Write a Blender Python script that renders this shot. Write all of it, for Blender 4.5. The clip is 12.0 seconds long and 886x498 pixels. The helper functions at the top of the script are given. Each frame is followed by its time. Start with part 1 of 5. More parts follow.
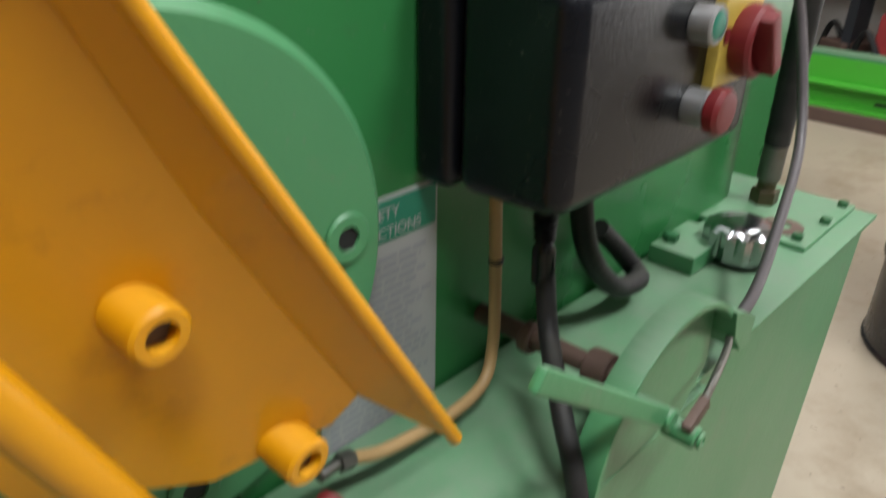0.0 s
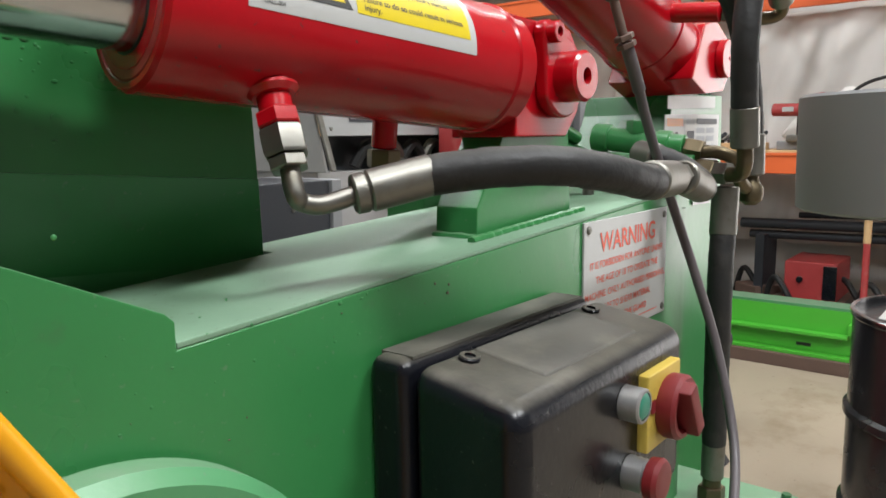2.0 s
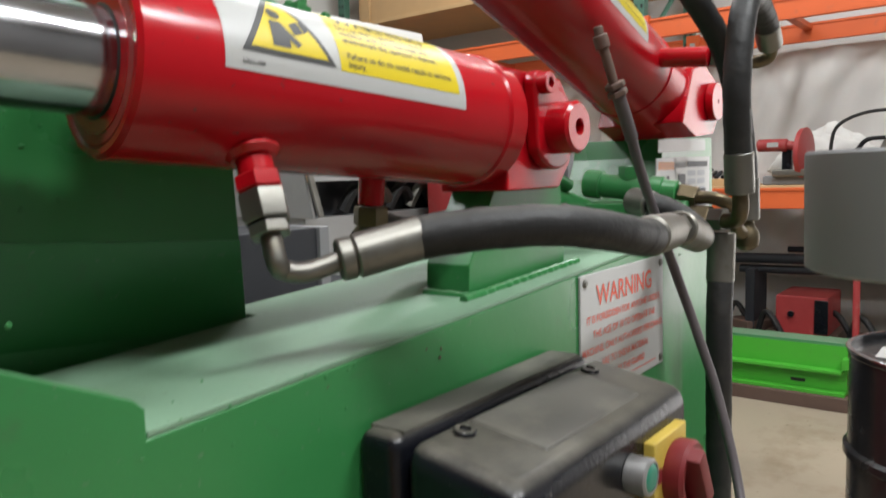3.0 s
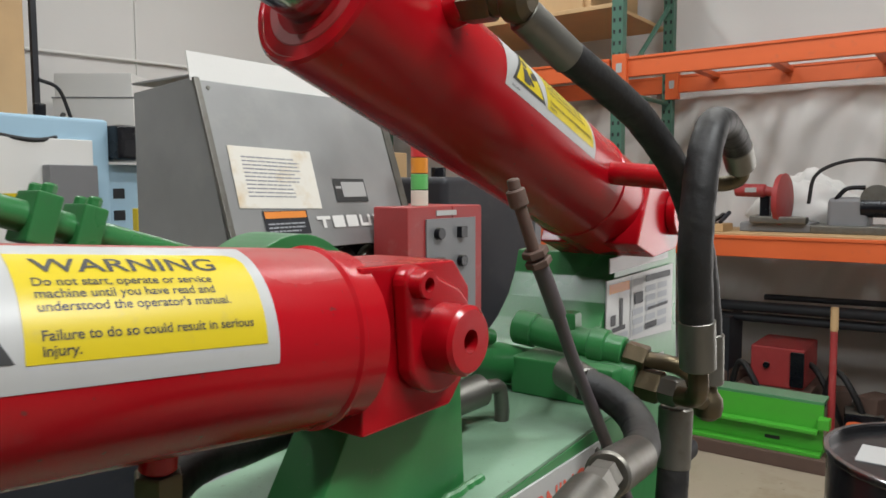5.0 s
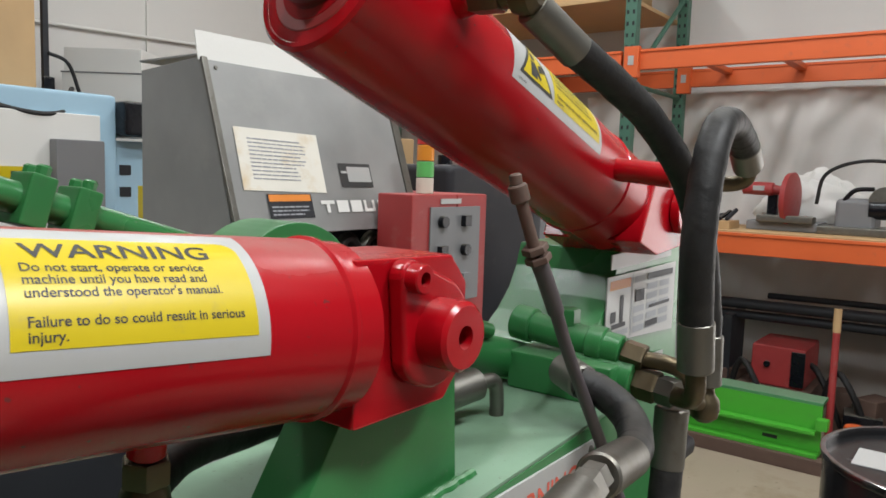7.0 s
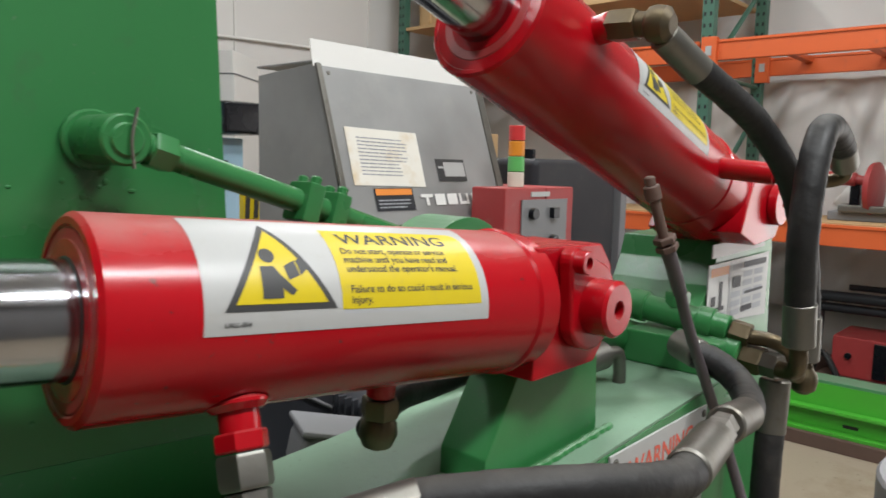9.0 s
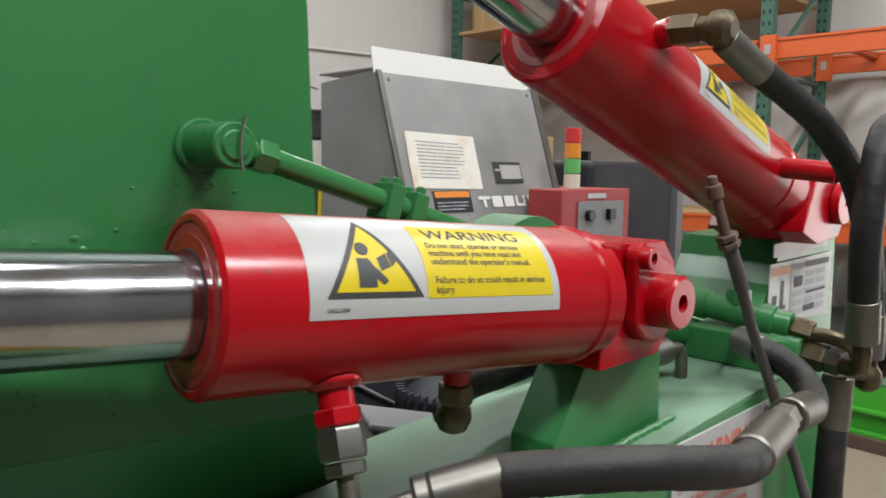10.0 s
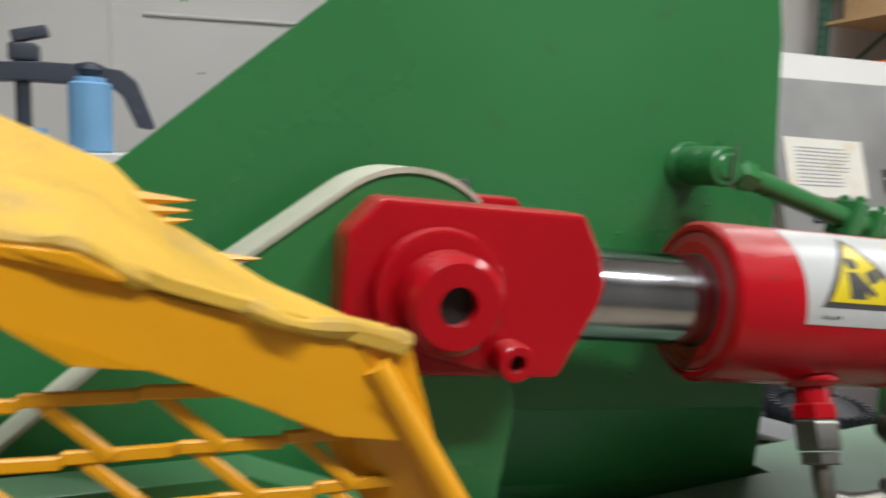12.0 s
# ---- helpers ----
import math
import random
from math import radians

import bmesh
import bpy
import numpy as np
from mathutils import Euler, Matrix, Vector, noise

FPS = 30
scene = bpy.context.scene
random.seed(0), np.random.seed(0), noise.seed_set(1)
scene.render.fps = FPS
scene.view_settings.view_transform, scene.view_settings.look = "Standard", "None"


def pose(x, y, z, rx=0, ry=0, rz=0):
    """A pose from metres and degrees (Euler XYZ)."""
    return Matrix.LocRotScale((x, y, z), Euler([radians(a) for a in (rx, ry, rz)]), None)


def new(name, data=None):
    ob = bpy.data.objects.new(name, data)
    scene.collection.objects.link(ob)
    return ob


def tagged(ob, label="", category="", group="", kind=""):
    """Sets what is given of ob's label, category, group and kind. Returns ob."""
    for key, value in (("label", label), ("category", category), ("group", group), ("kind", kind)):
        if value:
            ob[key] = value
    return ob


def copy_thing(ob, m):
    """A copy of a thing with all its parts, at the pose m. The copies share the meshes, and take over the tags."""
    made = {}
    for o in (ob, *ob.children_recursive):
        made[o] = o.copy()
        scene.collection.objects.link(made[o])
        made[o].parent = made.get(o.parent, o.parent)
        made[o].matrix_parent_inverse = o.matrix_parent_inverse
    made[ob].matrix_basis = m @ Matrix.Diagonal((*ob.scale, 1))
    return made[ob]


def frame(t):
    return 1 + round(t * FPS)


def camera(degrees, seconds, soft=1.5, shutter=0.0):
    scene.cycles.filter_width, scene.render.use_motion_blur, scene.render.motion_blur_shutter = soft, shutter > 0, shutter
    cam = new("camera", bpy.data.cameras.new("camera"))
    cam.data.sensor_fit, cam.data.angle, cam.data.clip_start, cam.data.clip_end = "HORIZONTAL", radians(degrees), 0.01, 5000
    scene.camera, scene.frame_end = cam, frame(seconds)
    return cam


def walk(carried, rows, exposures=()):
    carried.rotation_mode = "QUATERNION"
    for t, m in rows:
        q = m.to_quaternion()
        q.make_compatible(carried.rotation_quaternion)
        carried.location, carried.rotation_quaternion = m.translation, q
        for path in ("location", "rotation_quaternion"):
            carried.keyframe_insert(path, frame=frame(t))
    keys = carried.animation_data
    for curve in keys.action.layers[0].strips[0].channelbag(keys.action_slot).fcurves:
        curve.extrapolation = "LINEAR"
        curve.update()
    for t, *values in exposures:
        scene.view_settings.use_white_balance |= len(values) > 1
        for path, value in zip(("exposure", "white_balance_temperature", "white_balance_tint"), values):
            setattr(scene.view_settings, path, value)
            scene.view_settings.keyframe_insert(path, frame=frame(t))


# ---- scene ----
cam = camera(62.0, 12.0, soft=1.6, shutter=0.5)
PATH = [
    (0.0, -0.6713, -0.3626, 1.2707, 62.97, -0.89, -46.14),
    (0.5, -0.6740, -0.3526, 1.3312, 71.07, -0.04, -49.96),
    (1.0, -0.6833, -0.3608, 1.3756, 77.03, 0.68, -51.15),
    (1.5, -0.6814, -0.3592, 1.3852, 79.91, 0.81, -51.25),
    (2.0, -0.6802, -0.3611, 1.3910, 81.40, 0.87, -51.13),
    (2.5, -0.6770, -0.3562, 1.3937, 82.62, 1.20, -51.33),
    (3.0, -0.6559, -0.3407, 1.4071, 84.27, 1.73, -52.05),
    (3.5, -0.6129, -0.3305, 1.4800, 86.59, 2.57, -53.24),
    (5.5, -0.4013, -0.2866, 1.5594, 84.60, -0.74, -53.08),
    (6.0, -0.4012, -0.2911, 1.5570, 84.24, -1.50, -52.96),
    (6.5, -0.4047, -0.2898, 1.5584, 84.20, -1.84, -52.92),
    (8.3, -0.5054, -0.3078, 1.5762, 83.90, -1.63, -50.92),
    (8.5, -0.5282, -0.3094, 1.5743, 83.72, -1.77, -50.25),
    (9.0, -0.5770, -0.3095, 1.5744, 83.34, -1.39, -47.86),
    (9.5, -0.5967, -0.3163, 1.5776, 83.25, -1.24, -46.02),
    (10.0, -0.6199, -0.3243, 1.5724, 83.53, -0.88, -43.93),
    (10.5, -0.6457, -0.3267, 1.5766, 84.07, -0.31, -41.50),
    (11.0, -0.6907, -0.3329, 1.5863, 84.55, -0.41, -37.56),
    (11.5, -0.7351, -0.3516, 1.5910, 84.10, -0.96, -30.01),
    (12.0, -0.7807, -0.3425, 1.5859, 82.74, -1.85, -19.31),
]
walk(cam, [(t, pose(*row)) for t, *row in PATH], exposures=[(0.0, 0.25), (0.5, 0.48), (1.0, 0.55), (2.5, 0.3), (3.5, 0.1), (5.5, -0.13), (9.0, -0.03), (12.0, -0.05)])

# ---- world and light ----
world = bpy.data.worlds.new("world")
scene.world = world
world.use_nodes = True
world.node_tree.nodes["Background"].inputs[0].default_value = (0.9, 0.95, 1.0, 1)
world.node_tree.nodes["Background"].inputs[1].default_value = 0.006


def area_lamp(x, y, z, sx, sy, watts, colour=(0.95, 0.98, 1.0)):
    data = bpy.data.lights.new("ceiling_lamp", "AREA")
    data.shape, data.size, data.size_y, data.energy, data.color = "RECTANGLE", sx, sy, watts, colour
    ob = new("ceiling_lamp", data)
    ob.matrix_world = pose(x, y, z)
    return ob


FIXTURES = [(-1.2, -1.5, 1.15), (0.8, -1.9, 1.5), (0.7, 2.2, 0.28), (3.0, 0.4, 0.75), (3.0, 2.8, 0.6), (-1.4, 2.2, 0.5), (-0.4, 0.3, 0.38)]
for fx, fy, k in FIXTURES:
    area_lamp(fx, fy, 4.28, 1.2, 0.3, 82 * k)
# daylight through the open doorway of the east wall
door_light = area_lamp(5.48, -2.1, 1.35, 2.2, 2.3, 32, (1.0, 0.96, 0.95))
door_light.name = "doorway_daylight"
door_light.matrix_world = pose(5.48, -2.1, 1.35, 90, 0, 90)


# ---- materials ----
def mat(name, colour, rough=0.5, metal=0.0, vary=0.12, scale=8.0, bump=0.15, bump_scale=120.0, dirt=0.0, dirt_colour=(0.12, 0.10, 0.08), dirt_scale=14.0, coat=0.0, spread=0.12, spec=0.5, specks=0.0, speck_colour=(0.2, 0.2, 0.18), speck_scale=170.0, dust_lit_top=0.0, dust_lit_colour=(0.2, 0.19, 0.165)):
    m = bpy.data.materials.new(name)
    m.use_nodes = True
    nt = m.node_tree
    b = nt.nodes["Principled BSDF"]
    tc = nt.nodes.new("ShaderNodeTexCoord")
    n1 = nt.nodes.new("ShaderNodeTexNoise")
    n1.inputs["Scale"].default_value, n1.inputs["Detail"].default_value = scale, 5.0
    nt.links.new(tc.outputs["Object"], n1.inputs["Vector"])
    ramp = nt.nodes.new("ShaderNodeMix")
    ramp.data_type = "RGBA"
    ramp.inputs[6].default_value = (*[c * (1 - vary) for c in colour], 1)
    ramp.inputs[7].default_value = (*[min(1, c * (1 + vary)) for c in colour], 1)
    nt.links.new(n1.outputs["Fac"], ramp.inputs[0])
    out = ramp.outputs[2]
    n2 = nt.nodes.new("ShaderNodeTexNoise")
    n2.inputs["Scale"].default_value, n2.inputs["Detail"].default_value = bump_scale, 4.0
    nt.links.new(tc.outputs["Object"], n2.inputs["Vector"])
    if dirt > 0:
        n3 = nt.nodes.new("ShaderNodeTexNoise")
        n3.inputs["Scale"].default_value, n3.inputs["Detail"].default_value, n3.inputs["Roughness"].default_value = dirt_scale, 8.0, 0.65
        nt.links.new(tc.outputs["Object"], n3.inputs["Vector"])
        cr = nt.nodes.new("ShaderNodeMapRange")
        cr.inputs["From Min"].default_value, cr.inputs["From Max"].default_value = 0.62 - 0.2 * dirt, 0.8 - 0.15 * dirt
        cr.inputs["To Max"].default_value = min(1.0, 0.5 + 0.5 * dirt)
        nt.links.new(n3.outputs["Fac"], cr.inputs["Value"])
        mx = nt.nodes.new("ShaderNodeMix")
        mx.data_type = "RGBA"
        mx.inputs[7].default_value = (*dirt_colour, 1)
        nt.links.new(out, mx.inputs[6])
        nt.links.new(cr.outputs["Result"], mx.inputs[0])
        out = mx.outputs[2]
    if specks > 0:
        v = nt.nodes.new("ShaderNodeTexNoise")
        v.inputs["Scale"].default_value, v.inputs["Detail"].default_value = speck_scale, 2.0
        nt.links.new(tc.outputs["Object"], v.inputs["Vector"])
        sr = nt.nodes.new("ShaderNodeMapRange")
        sr.inputs["From Min"].default_value, sr.inputs["From Max"].default_value = 0.70 - 0.04 * specks, 0.76
        sr.inputs["To Max"].default_value = 0.75
        nt.links.new(v.outputs["Fac"], sr.inputs["Value"])
        sx = nt.nodes.new("ShaderNodeMix")
        sx.data_type = "RGBA"
        sx.inputs[7].default_value = (*speck_colour, 1)
        nt.links.new(out, sx.inputs[6])
        nt.links.new(sr.outputs["Result"], sx.inputs[0])
        out = sx.outputs[2]
    rough_add = None
    if dust_lit_top > 0:  # dusty tint on faces that look up; carries the red barrels' lit tops too
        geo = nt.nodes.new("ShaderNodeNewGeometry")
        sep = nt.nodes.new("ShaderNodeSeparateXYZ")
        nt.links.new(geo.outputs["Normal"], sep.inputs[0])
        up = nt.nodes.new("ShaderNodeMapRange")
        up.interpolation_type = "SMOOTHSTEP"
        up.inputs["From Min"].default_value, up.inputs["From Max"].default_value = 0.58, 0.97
        up.inputs["To Max"].default_value = dust_lit_top
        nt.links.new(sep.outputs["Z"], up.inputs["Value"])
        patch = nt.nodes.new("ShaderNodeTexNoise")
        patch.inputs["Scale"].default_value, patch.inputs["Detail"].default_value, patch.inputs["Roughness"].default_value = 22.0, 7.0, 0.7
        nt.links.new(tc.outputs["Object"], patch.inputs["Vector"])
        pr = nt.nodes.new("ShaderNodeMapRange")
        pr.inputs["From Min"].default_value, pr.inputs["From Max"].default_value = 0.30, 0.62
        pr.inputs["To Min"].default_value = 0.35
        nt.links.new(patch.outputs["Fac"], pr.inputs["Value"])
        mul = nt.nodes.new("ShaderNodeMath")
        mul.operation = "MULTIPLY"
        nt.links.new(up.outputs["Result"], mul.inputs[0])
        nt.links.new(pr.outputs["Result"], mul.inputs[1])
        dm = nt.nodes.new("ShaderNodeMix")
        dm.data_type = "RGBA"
        dm.inputs[7].default_value = (*dust_lit_colour, 1)
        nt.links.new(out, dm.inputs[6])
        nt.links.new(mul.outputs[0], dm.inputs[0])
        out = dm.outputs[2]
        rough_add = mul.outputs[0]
    nt.links.new(out, b.inputs["Base Color"])
    rr = nt.nodes.new("ShaderNodeMapRange")
    rr.inputs["To Min"].default_value, rr.inputs["To Max"].default_value = max(0.02, rough - spread), min(1, rough + spread)
    nt.links.new(n1.outputs["Fac"], rr.inputs["Value"])
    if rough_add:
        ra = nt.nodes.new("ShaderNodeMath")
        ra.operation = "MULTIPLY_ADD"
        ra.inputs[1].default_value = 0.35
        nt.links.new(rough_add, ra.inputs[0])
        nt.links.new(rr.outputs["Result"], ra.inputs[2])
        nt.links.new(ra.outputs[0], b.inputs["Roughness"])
    else:
        nt.links.new(rr.outputs["Result"], b.inputs["Roughness"])
    b.inputs["Metallic"].default_value = metal
    b.inputs["Specular IOR Level"].default_value = spec
    b.inputs["Coat Weight"].default_value = coat
    b.inputs["Coat Roughness"].default_value = 0.15
    if bump > 0:
        bp = nt.nodes.new("ShaderNodeBump")
        bp.inputs["Strength"].default_value, bp.inputs["Distance"].default_value = bump, 0.002
        nt.links.new(n2.outputs["Fac"], bp.inputs["Height"])
        nt.links.new(bp.outputs["Normal"], b.inputs["Normal"])
    return m


def glow(name, colour, power):
    m = bpy.data.materials.new(name)
    m.use_nodes = True
    b = m.node_tree.nodes["Principled BSDF"]
    b.inputs["Base Color"].default_value = (*colour, 1)
    b.inputs["Emission Color"].default_value = (*colour, 1)
    b.inputs["Emission Strength"].default_value = power
    return m


GREEN = mat("green_paint", (0.028, 0.163, 0.047), 0.30, vary=0.16, scale=5, bump=0.16, bump_scale=45, dirt=0.16, dirt_colour=(0.05, 0.10, 0.05), dirt_scale=26, specks=0.25, speck_colour=(0.09, 0.17, 0.09), dust_lit_top=0.4, dust_lit_colour=(0.13, 0.18, 0.12))
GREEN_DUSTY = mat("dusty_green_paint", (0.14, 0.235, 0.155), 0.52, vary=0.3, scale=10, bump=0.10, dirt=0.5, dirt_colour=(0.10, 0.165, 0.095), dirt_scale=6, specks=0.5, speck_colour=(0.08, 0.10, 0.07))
GREEN_LIGHT = mat("pale_green_paint", (0.065, 0.222, 0.095), 0.36, vary=0.14, scale=6, bump=0.14, dirt=0.25, dirt_colour=(0.12, 0.19, 0.11), specks=0.15, speck_colour=(0.10, 0.2, 0.11), dust_lit_top=0.6, dust_lit_colour=(0.19, 0.235, 0.175))
GREEN_DARK = mat("dark_green_paint", (0.018, 0.10, 0.035), 0.35, vary=0.12, scale=12, bump=0.15)
GREEN_BRIGHT = mat("bright_green_paint", (0.06, 0.36, 0.03), 0.4, vary=0.1, scale=4, bump=0.1, dirt=0.15)
RED = mat("red_paint", (0.345, 0.003, 0.008), 0.22, spec=0.3, vary=0.12, scale=8, bump=0.14, bump_scale=70, coat=0.1, dust_lit_top=0.28, dust_lit_colour=(0.34, 0.15, 0.14))
# dusty pink top; the barrels' lit upper side is put into it too
RED_BARREL = mat("dusty_glossy_lit_top_red", (0.335, 0.003, 0.008), 0.22, spec=0.3, vary=0.14, scale=7, bump=0.10, bump_scale=70, dirt=0.10, dirt_colour=(0.26, 0.02, 0.02), dirt_scale=16, coat=0.06, specks=0.2, speck_colour=(0.1, 0.03, 0.03), dust_lit_top=0.8, dust_lit_colour=(0.33, 0.15, 0.135))
RED_DUSTY = mat("dusty_red_paint", (0.30, 0.03, 0.03), 0.5, vary=0.15, scale=20, bump=0.12, dirt=0.3, dirt_colour=(0.33, 0.12, 0.10))
RED_PLASTIC = mat("red_plastic", (0.17, 0.012, 0.015), 0.48, vary=0.08, bump=0.05)
YELLOW = mat("yellow_paint", (0.61, 0.265, 0.0008), 0.40, vary=0.16, scale=10, bump=0.2, bump_scale=40, dirt=0.1, dirt_colour=(0.30, 0.12, 0.008), dirt_scale=22, dust_lit_top=0.2, dust_lit_colour=(0.46, 0.29, 0.07))
YELLOW_DUSTY = mat("dusty_yellow_paint", (0.45, 0.265, 0.02), 0.65, vary=0.3, scale=25, bump=0.4, dirt=0.6, dirt_colour=(0.24, 0.175, 0.08), dirt_scale=18)
BLACK = mat("black_plastic", (0.005, 0.0055, 0.008), 0.27, spec=0.3, vary=0.25, scale=9, bump=0.12, bump_scale=200, dirt=0.15, dirt_colour=(0.018, 0.019, 0.023), dirt_scale=11, specks=0.2, speck_colour=(0.07, 0.066, 0.06), dust_lit_top=0.75, dust_lit_colour=(0.125, 0.115, 0.092))
BLACK_DUSTY = mat("dusty_black_plastic", (0.06, 0.056, 0.047), 0.62, vary=0.4, scale=14, bump=0.12, dirt=0.7, dirt_colour=(0.135, 0.125, 0.10), dirt_scale=9)
DARK = mat("dark_hole", (0.006, 0.006, 0.006), 0.7, vary=0.1, bump=0)
RUBBER = mat("black_rubber", (0.016, 0.0155, 0.0155), 0.52, spec=0.3, vary=0.25, scale=30, bump=0.3, bump_scale=160, dirt=0.3, dirt_colour=(0.045, 0.041, 0.036), dust_lit_top=0.5, dust_lit_colour=(0.09, 0.084, 0.074))
STEEL = mat("zinc_steel", (0.185, 0.178, 0.158), 0.44, metal=0.9, vary=0.18, scale=30, bump=0.12, dirt=0.4, dirt_colour=(0.13, 0.115, 0.085), dirt_scale=40)
COLLAR = mat("satin_steel_collar", (0.34, 0.34, 0.34), 0.45, metal=0.7, vary=0.1, bump=0.05, dirt=0.2)
# worn, dusty rim; the brightness of its upward face is put into the colour
WORN_LIT_EDGE = mat("worn_lit_pale_edge", (0.40, 0.40, 0.31), 0.6, vary=0.15, scale=20, bump=0.15, dirt=0.35, dirt_colour=(0.22, 0.27, 0.18), dirt_scale=30)
BLUE_DEEP = mat("blue_enamel", (0.17, 0.37, 0.60), 0.4, vary=0.08, bump=0.05)
CHROME = mat("chrome", (0.37, 0.37, 0.385), 0.17, metal=1.0, vary=0.2, scale=25, bump=0.05, dirt=0.3, dirt_colour=(0.24, 0.23, 0.20), dirt_scale=30, spread=0.1)
BRASS = mat("aged_brass", (0.125, 0.098, 0.06), 0.46, metal=0.9, vary=0.25, scale=40, bump=0.2, dirt=0.5, dirt_colour=(0.09, 0.08, 0.065), dirt_scale=40)
STAINLESS = mat("stainless_sheet", (0.30, 0.30, 0.295), 0.50, metal=0.6, vary=0.32, scale=5, bump=0.05, dirt=0.4, dirt_colour=(0.36, 0.355, 0.335), dirt_scale=4)
GREY = mat("grey_paint", (0.17, 0.17, 0.175), 0.5, vary=0.08, bump=0.08)
GREY_DARK = mat("dark_grey_sheet", (0.022, 0.023, 0.027), 0.5, vary=0.15, bump=0.05, spec=0.3, dirt=0.2, dirt_colour=(0.05, 0.045, 0.04))
WHITE = mat("white_paint", (0.66, 0.65, 0.62), 0.6, vary=0.04, scale=2, bump=0.1)
WALL = mat("white_wall", (0.62, 0.605, 0.58), 0.75, vary=0.05, scale=1.2, bump=0.12, bump_scale=30, dirt=0.15, dirt_colour=(0.64, 0.61, 0.57), dirt_scale=1.5)
# dark grey for the two unseen walls, to cut bounced light
WALL_UNSEEN = mat("unseen_dark_wall", (0.15, 0.145, 0.14), 0.8, vary=0.08, scale=1.5, bump=0.1, bump_scale=30)
PAPER = mat("label_white", (0.37, 0.37, 0.36), 0.40, vary=0.06, bump=0.03, dirt=0.22, dirt_colour=(0.33, 0.32, 0.28), dirt_scale=60)
PAPER_OLD = mat("stained_paper", (0.66, 0.63, 0.56), 0.6, vary=0.06, bump=0.05, dirt=0.35, dirt_colour=(0.55, 0.40, 0.20), dirt_scale=9)
LABEL_YELLOW = mat("label_yellow", (0.52, 0.40, 0.006), 0.38, vary=0.08, bump=0.03, dirt=0.15, dirt_colour=(0.38, 0.30, 0.07), dirt_scale=70)
INK = mat("black_ink", (0.03, 0.03, 0.03), 0.5, vary=0.1, bump=0)
INK_RED = mat("red_ink", (0.62, 0.10, 0.06), 0.5, vary=0.1, bump=0)
INK_GREY = mat("grey_ink", (0.30, 0.31, 0.33), 0.6, vary=0.1, bump=0)
INK_GREEN = mat("green_ink", (0.02, 0.20, 0.12), 0.5, vary=0.1, bump=0)
INK_ORANGE = mat("orange_ink", (0.68, 0.22, 0.03), 0.5, vary=0.1, bump=0)
ORANGE = mat("rack_orange", (0.62, 0.11, 0.025), 0.5, vary=0.12, scale=3, bump=0.1, dirt=0.15, dirt_colour=(0.35, 0.1, 0.05))
RACK_GREEN = mat("rack_green", (0.05, 0.13, 0.09), 0.5, vary=0.1, bump=0.1)
CONCRETE = mat("concrete", (0.33, 0.275, 0.205), 0.5, vary=0.2, scale=1.6, bump=0.25, bump_scale=40, dirt=0.55, dirt_colour=(0.21, 0.155, 0.10), dirt_scale=3.0, specks=0.4, speck_colour=(0.12, 0.09, 0.06), speck_scale=40)
BLUE = mat("pale_blue_paint", (0.33, 0.50, 0.62), 0.5, vary=0.05, bump=0.05)
CARD = mat("cardboard", (0.42, 0.27, 0.13), 0.75, vary=0.1, bump=0.1)
WOOD = mat("plywood", (0.45, 0.29, 0.14), 0.65, vary=0.15, scale=6, bump=0.15)
RUST = mat("rusty_steel", (0.10, 0.06, 0.045), 0.7, vary=0.3, scale=12, bump=0.3)
DRUM = mat("black_drum_paint", (0.012, 0.012, 0.013), 0.25, vary=0.2, bump=0.06, dirt=0.1, dirt_colour=(0.05, 0.05, 0.05))
TAN = mat("tan_hose", (0.33, 0.21, 0.09), 0.5, vary=0.2, scale=40, bump=0.15)
PINKGREY = mat("grey_cable", (0.075, 0.062, 0.066), 0.5, vary=0.15, scale=30, bump=0.1)


# ---- shape helpers ----
def link_mesh(name, bm, material, smooth=True):
    me = bpy.data.meshes.new(name)
    bm.normal_update()
    bm.to_mesh(me)
    bm.free()
    me.materials.append(material)
    if smooth:
        me.polygons.foreach_set("use_smooth", [True] * len(me.polygons))
        me.set_sharp_from_angle(angle=radians(35))
    ob = new(name, me)
    if smooth and len(me.polygons) < 4000:
        wn = ob.modifiers.new("weighted_normal", "WEIGHTED_NORMAL")
        wn.keep_sharp = True
    return ob


def part(name, bm, material, parent=None, label=""):
    ob = link_mesh(name, bm, material)
    if parent:
        ob.parent = parent
        ob.matrix_parent_inverse = parent.matrix_basis.inverted()
    return tagged(ob, label)


def thing(name, x, y, z, label, category, group="", kind=""):
    ob = new(name)
    ob.empty_display_size = 0.02
    ob.location = (x, y, z)
    return tagged(ob, label, category, group, kind)


def add(bm, other):
    me = bpy.data.meshes.new("tmp")
    other.to_mesh(me)
    other.free()
    bm.from_mesh(me)
    bpy.data.meshes.remove(me)
    return bm


def join(*parts):
    bm = bmesh.new()
    for p in parts:
        add(bm, p)
    return bm


def moved(bm, m):
    bmesh.ops.transform(bm, matrix=m, verts=bm.verts)
    return bm


def box(x0, x1, y0, y1, z0, z1, bevel=0.0, seg=2):
    bm = bmesh.new()
    bmesh.ops.create_cube(bm, size=1)
    for v in bm.verts:
        v.co = Vector(((x0 + x1) / 2 + v.co.x * (x1 - x0), (y0 + y1) / 2 + v.co.y * (y1 - y0), (z0 + z1) / 2 + v.co.z * (z1 - z0)))
    if bevel:
        bmesh.ops.bevel(bm, geom=bm.edges[:], offset=bevel, segments=seg, profile=0.5, affect="EDGES")
    return bm


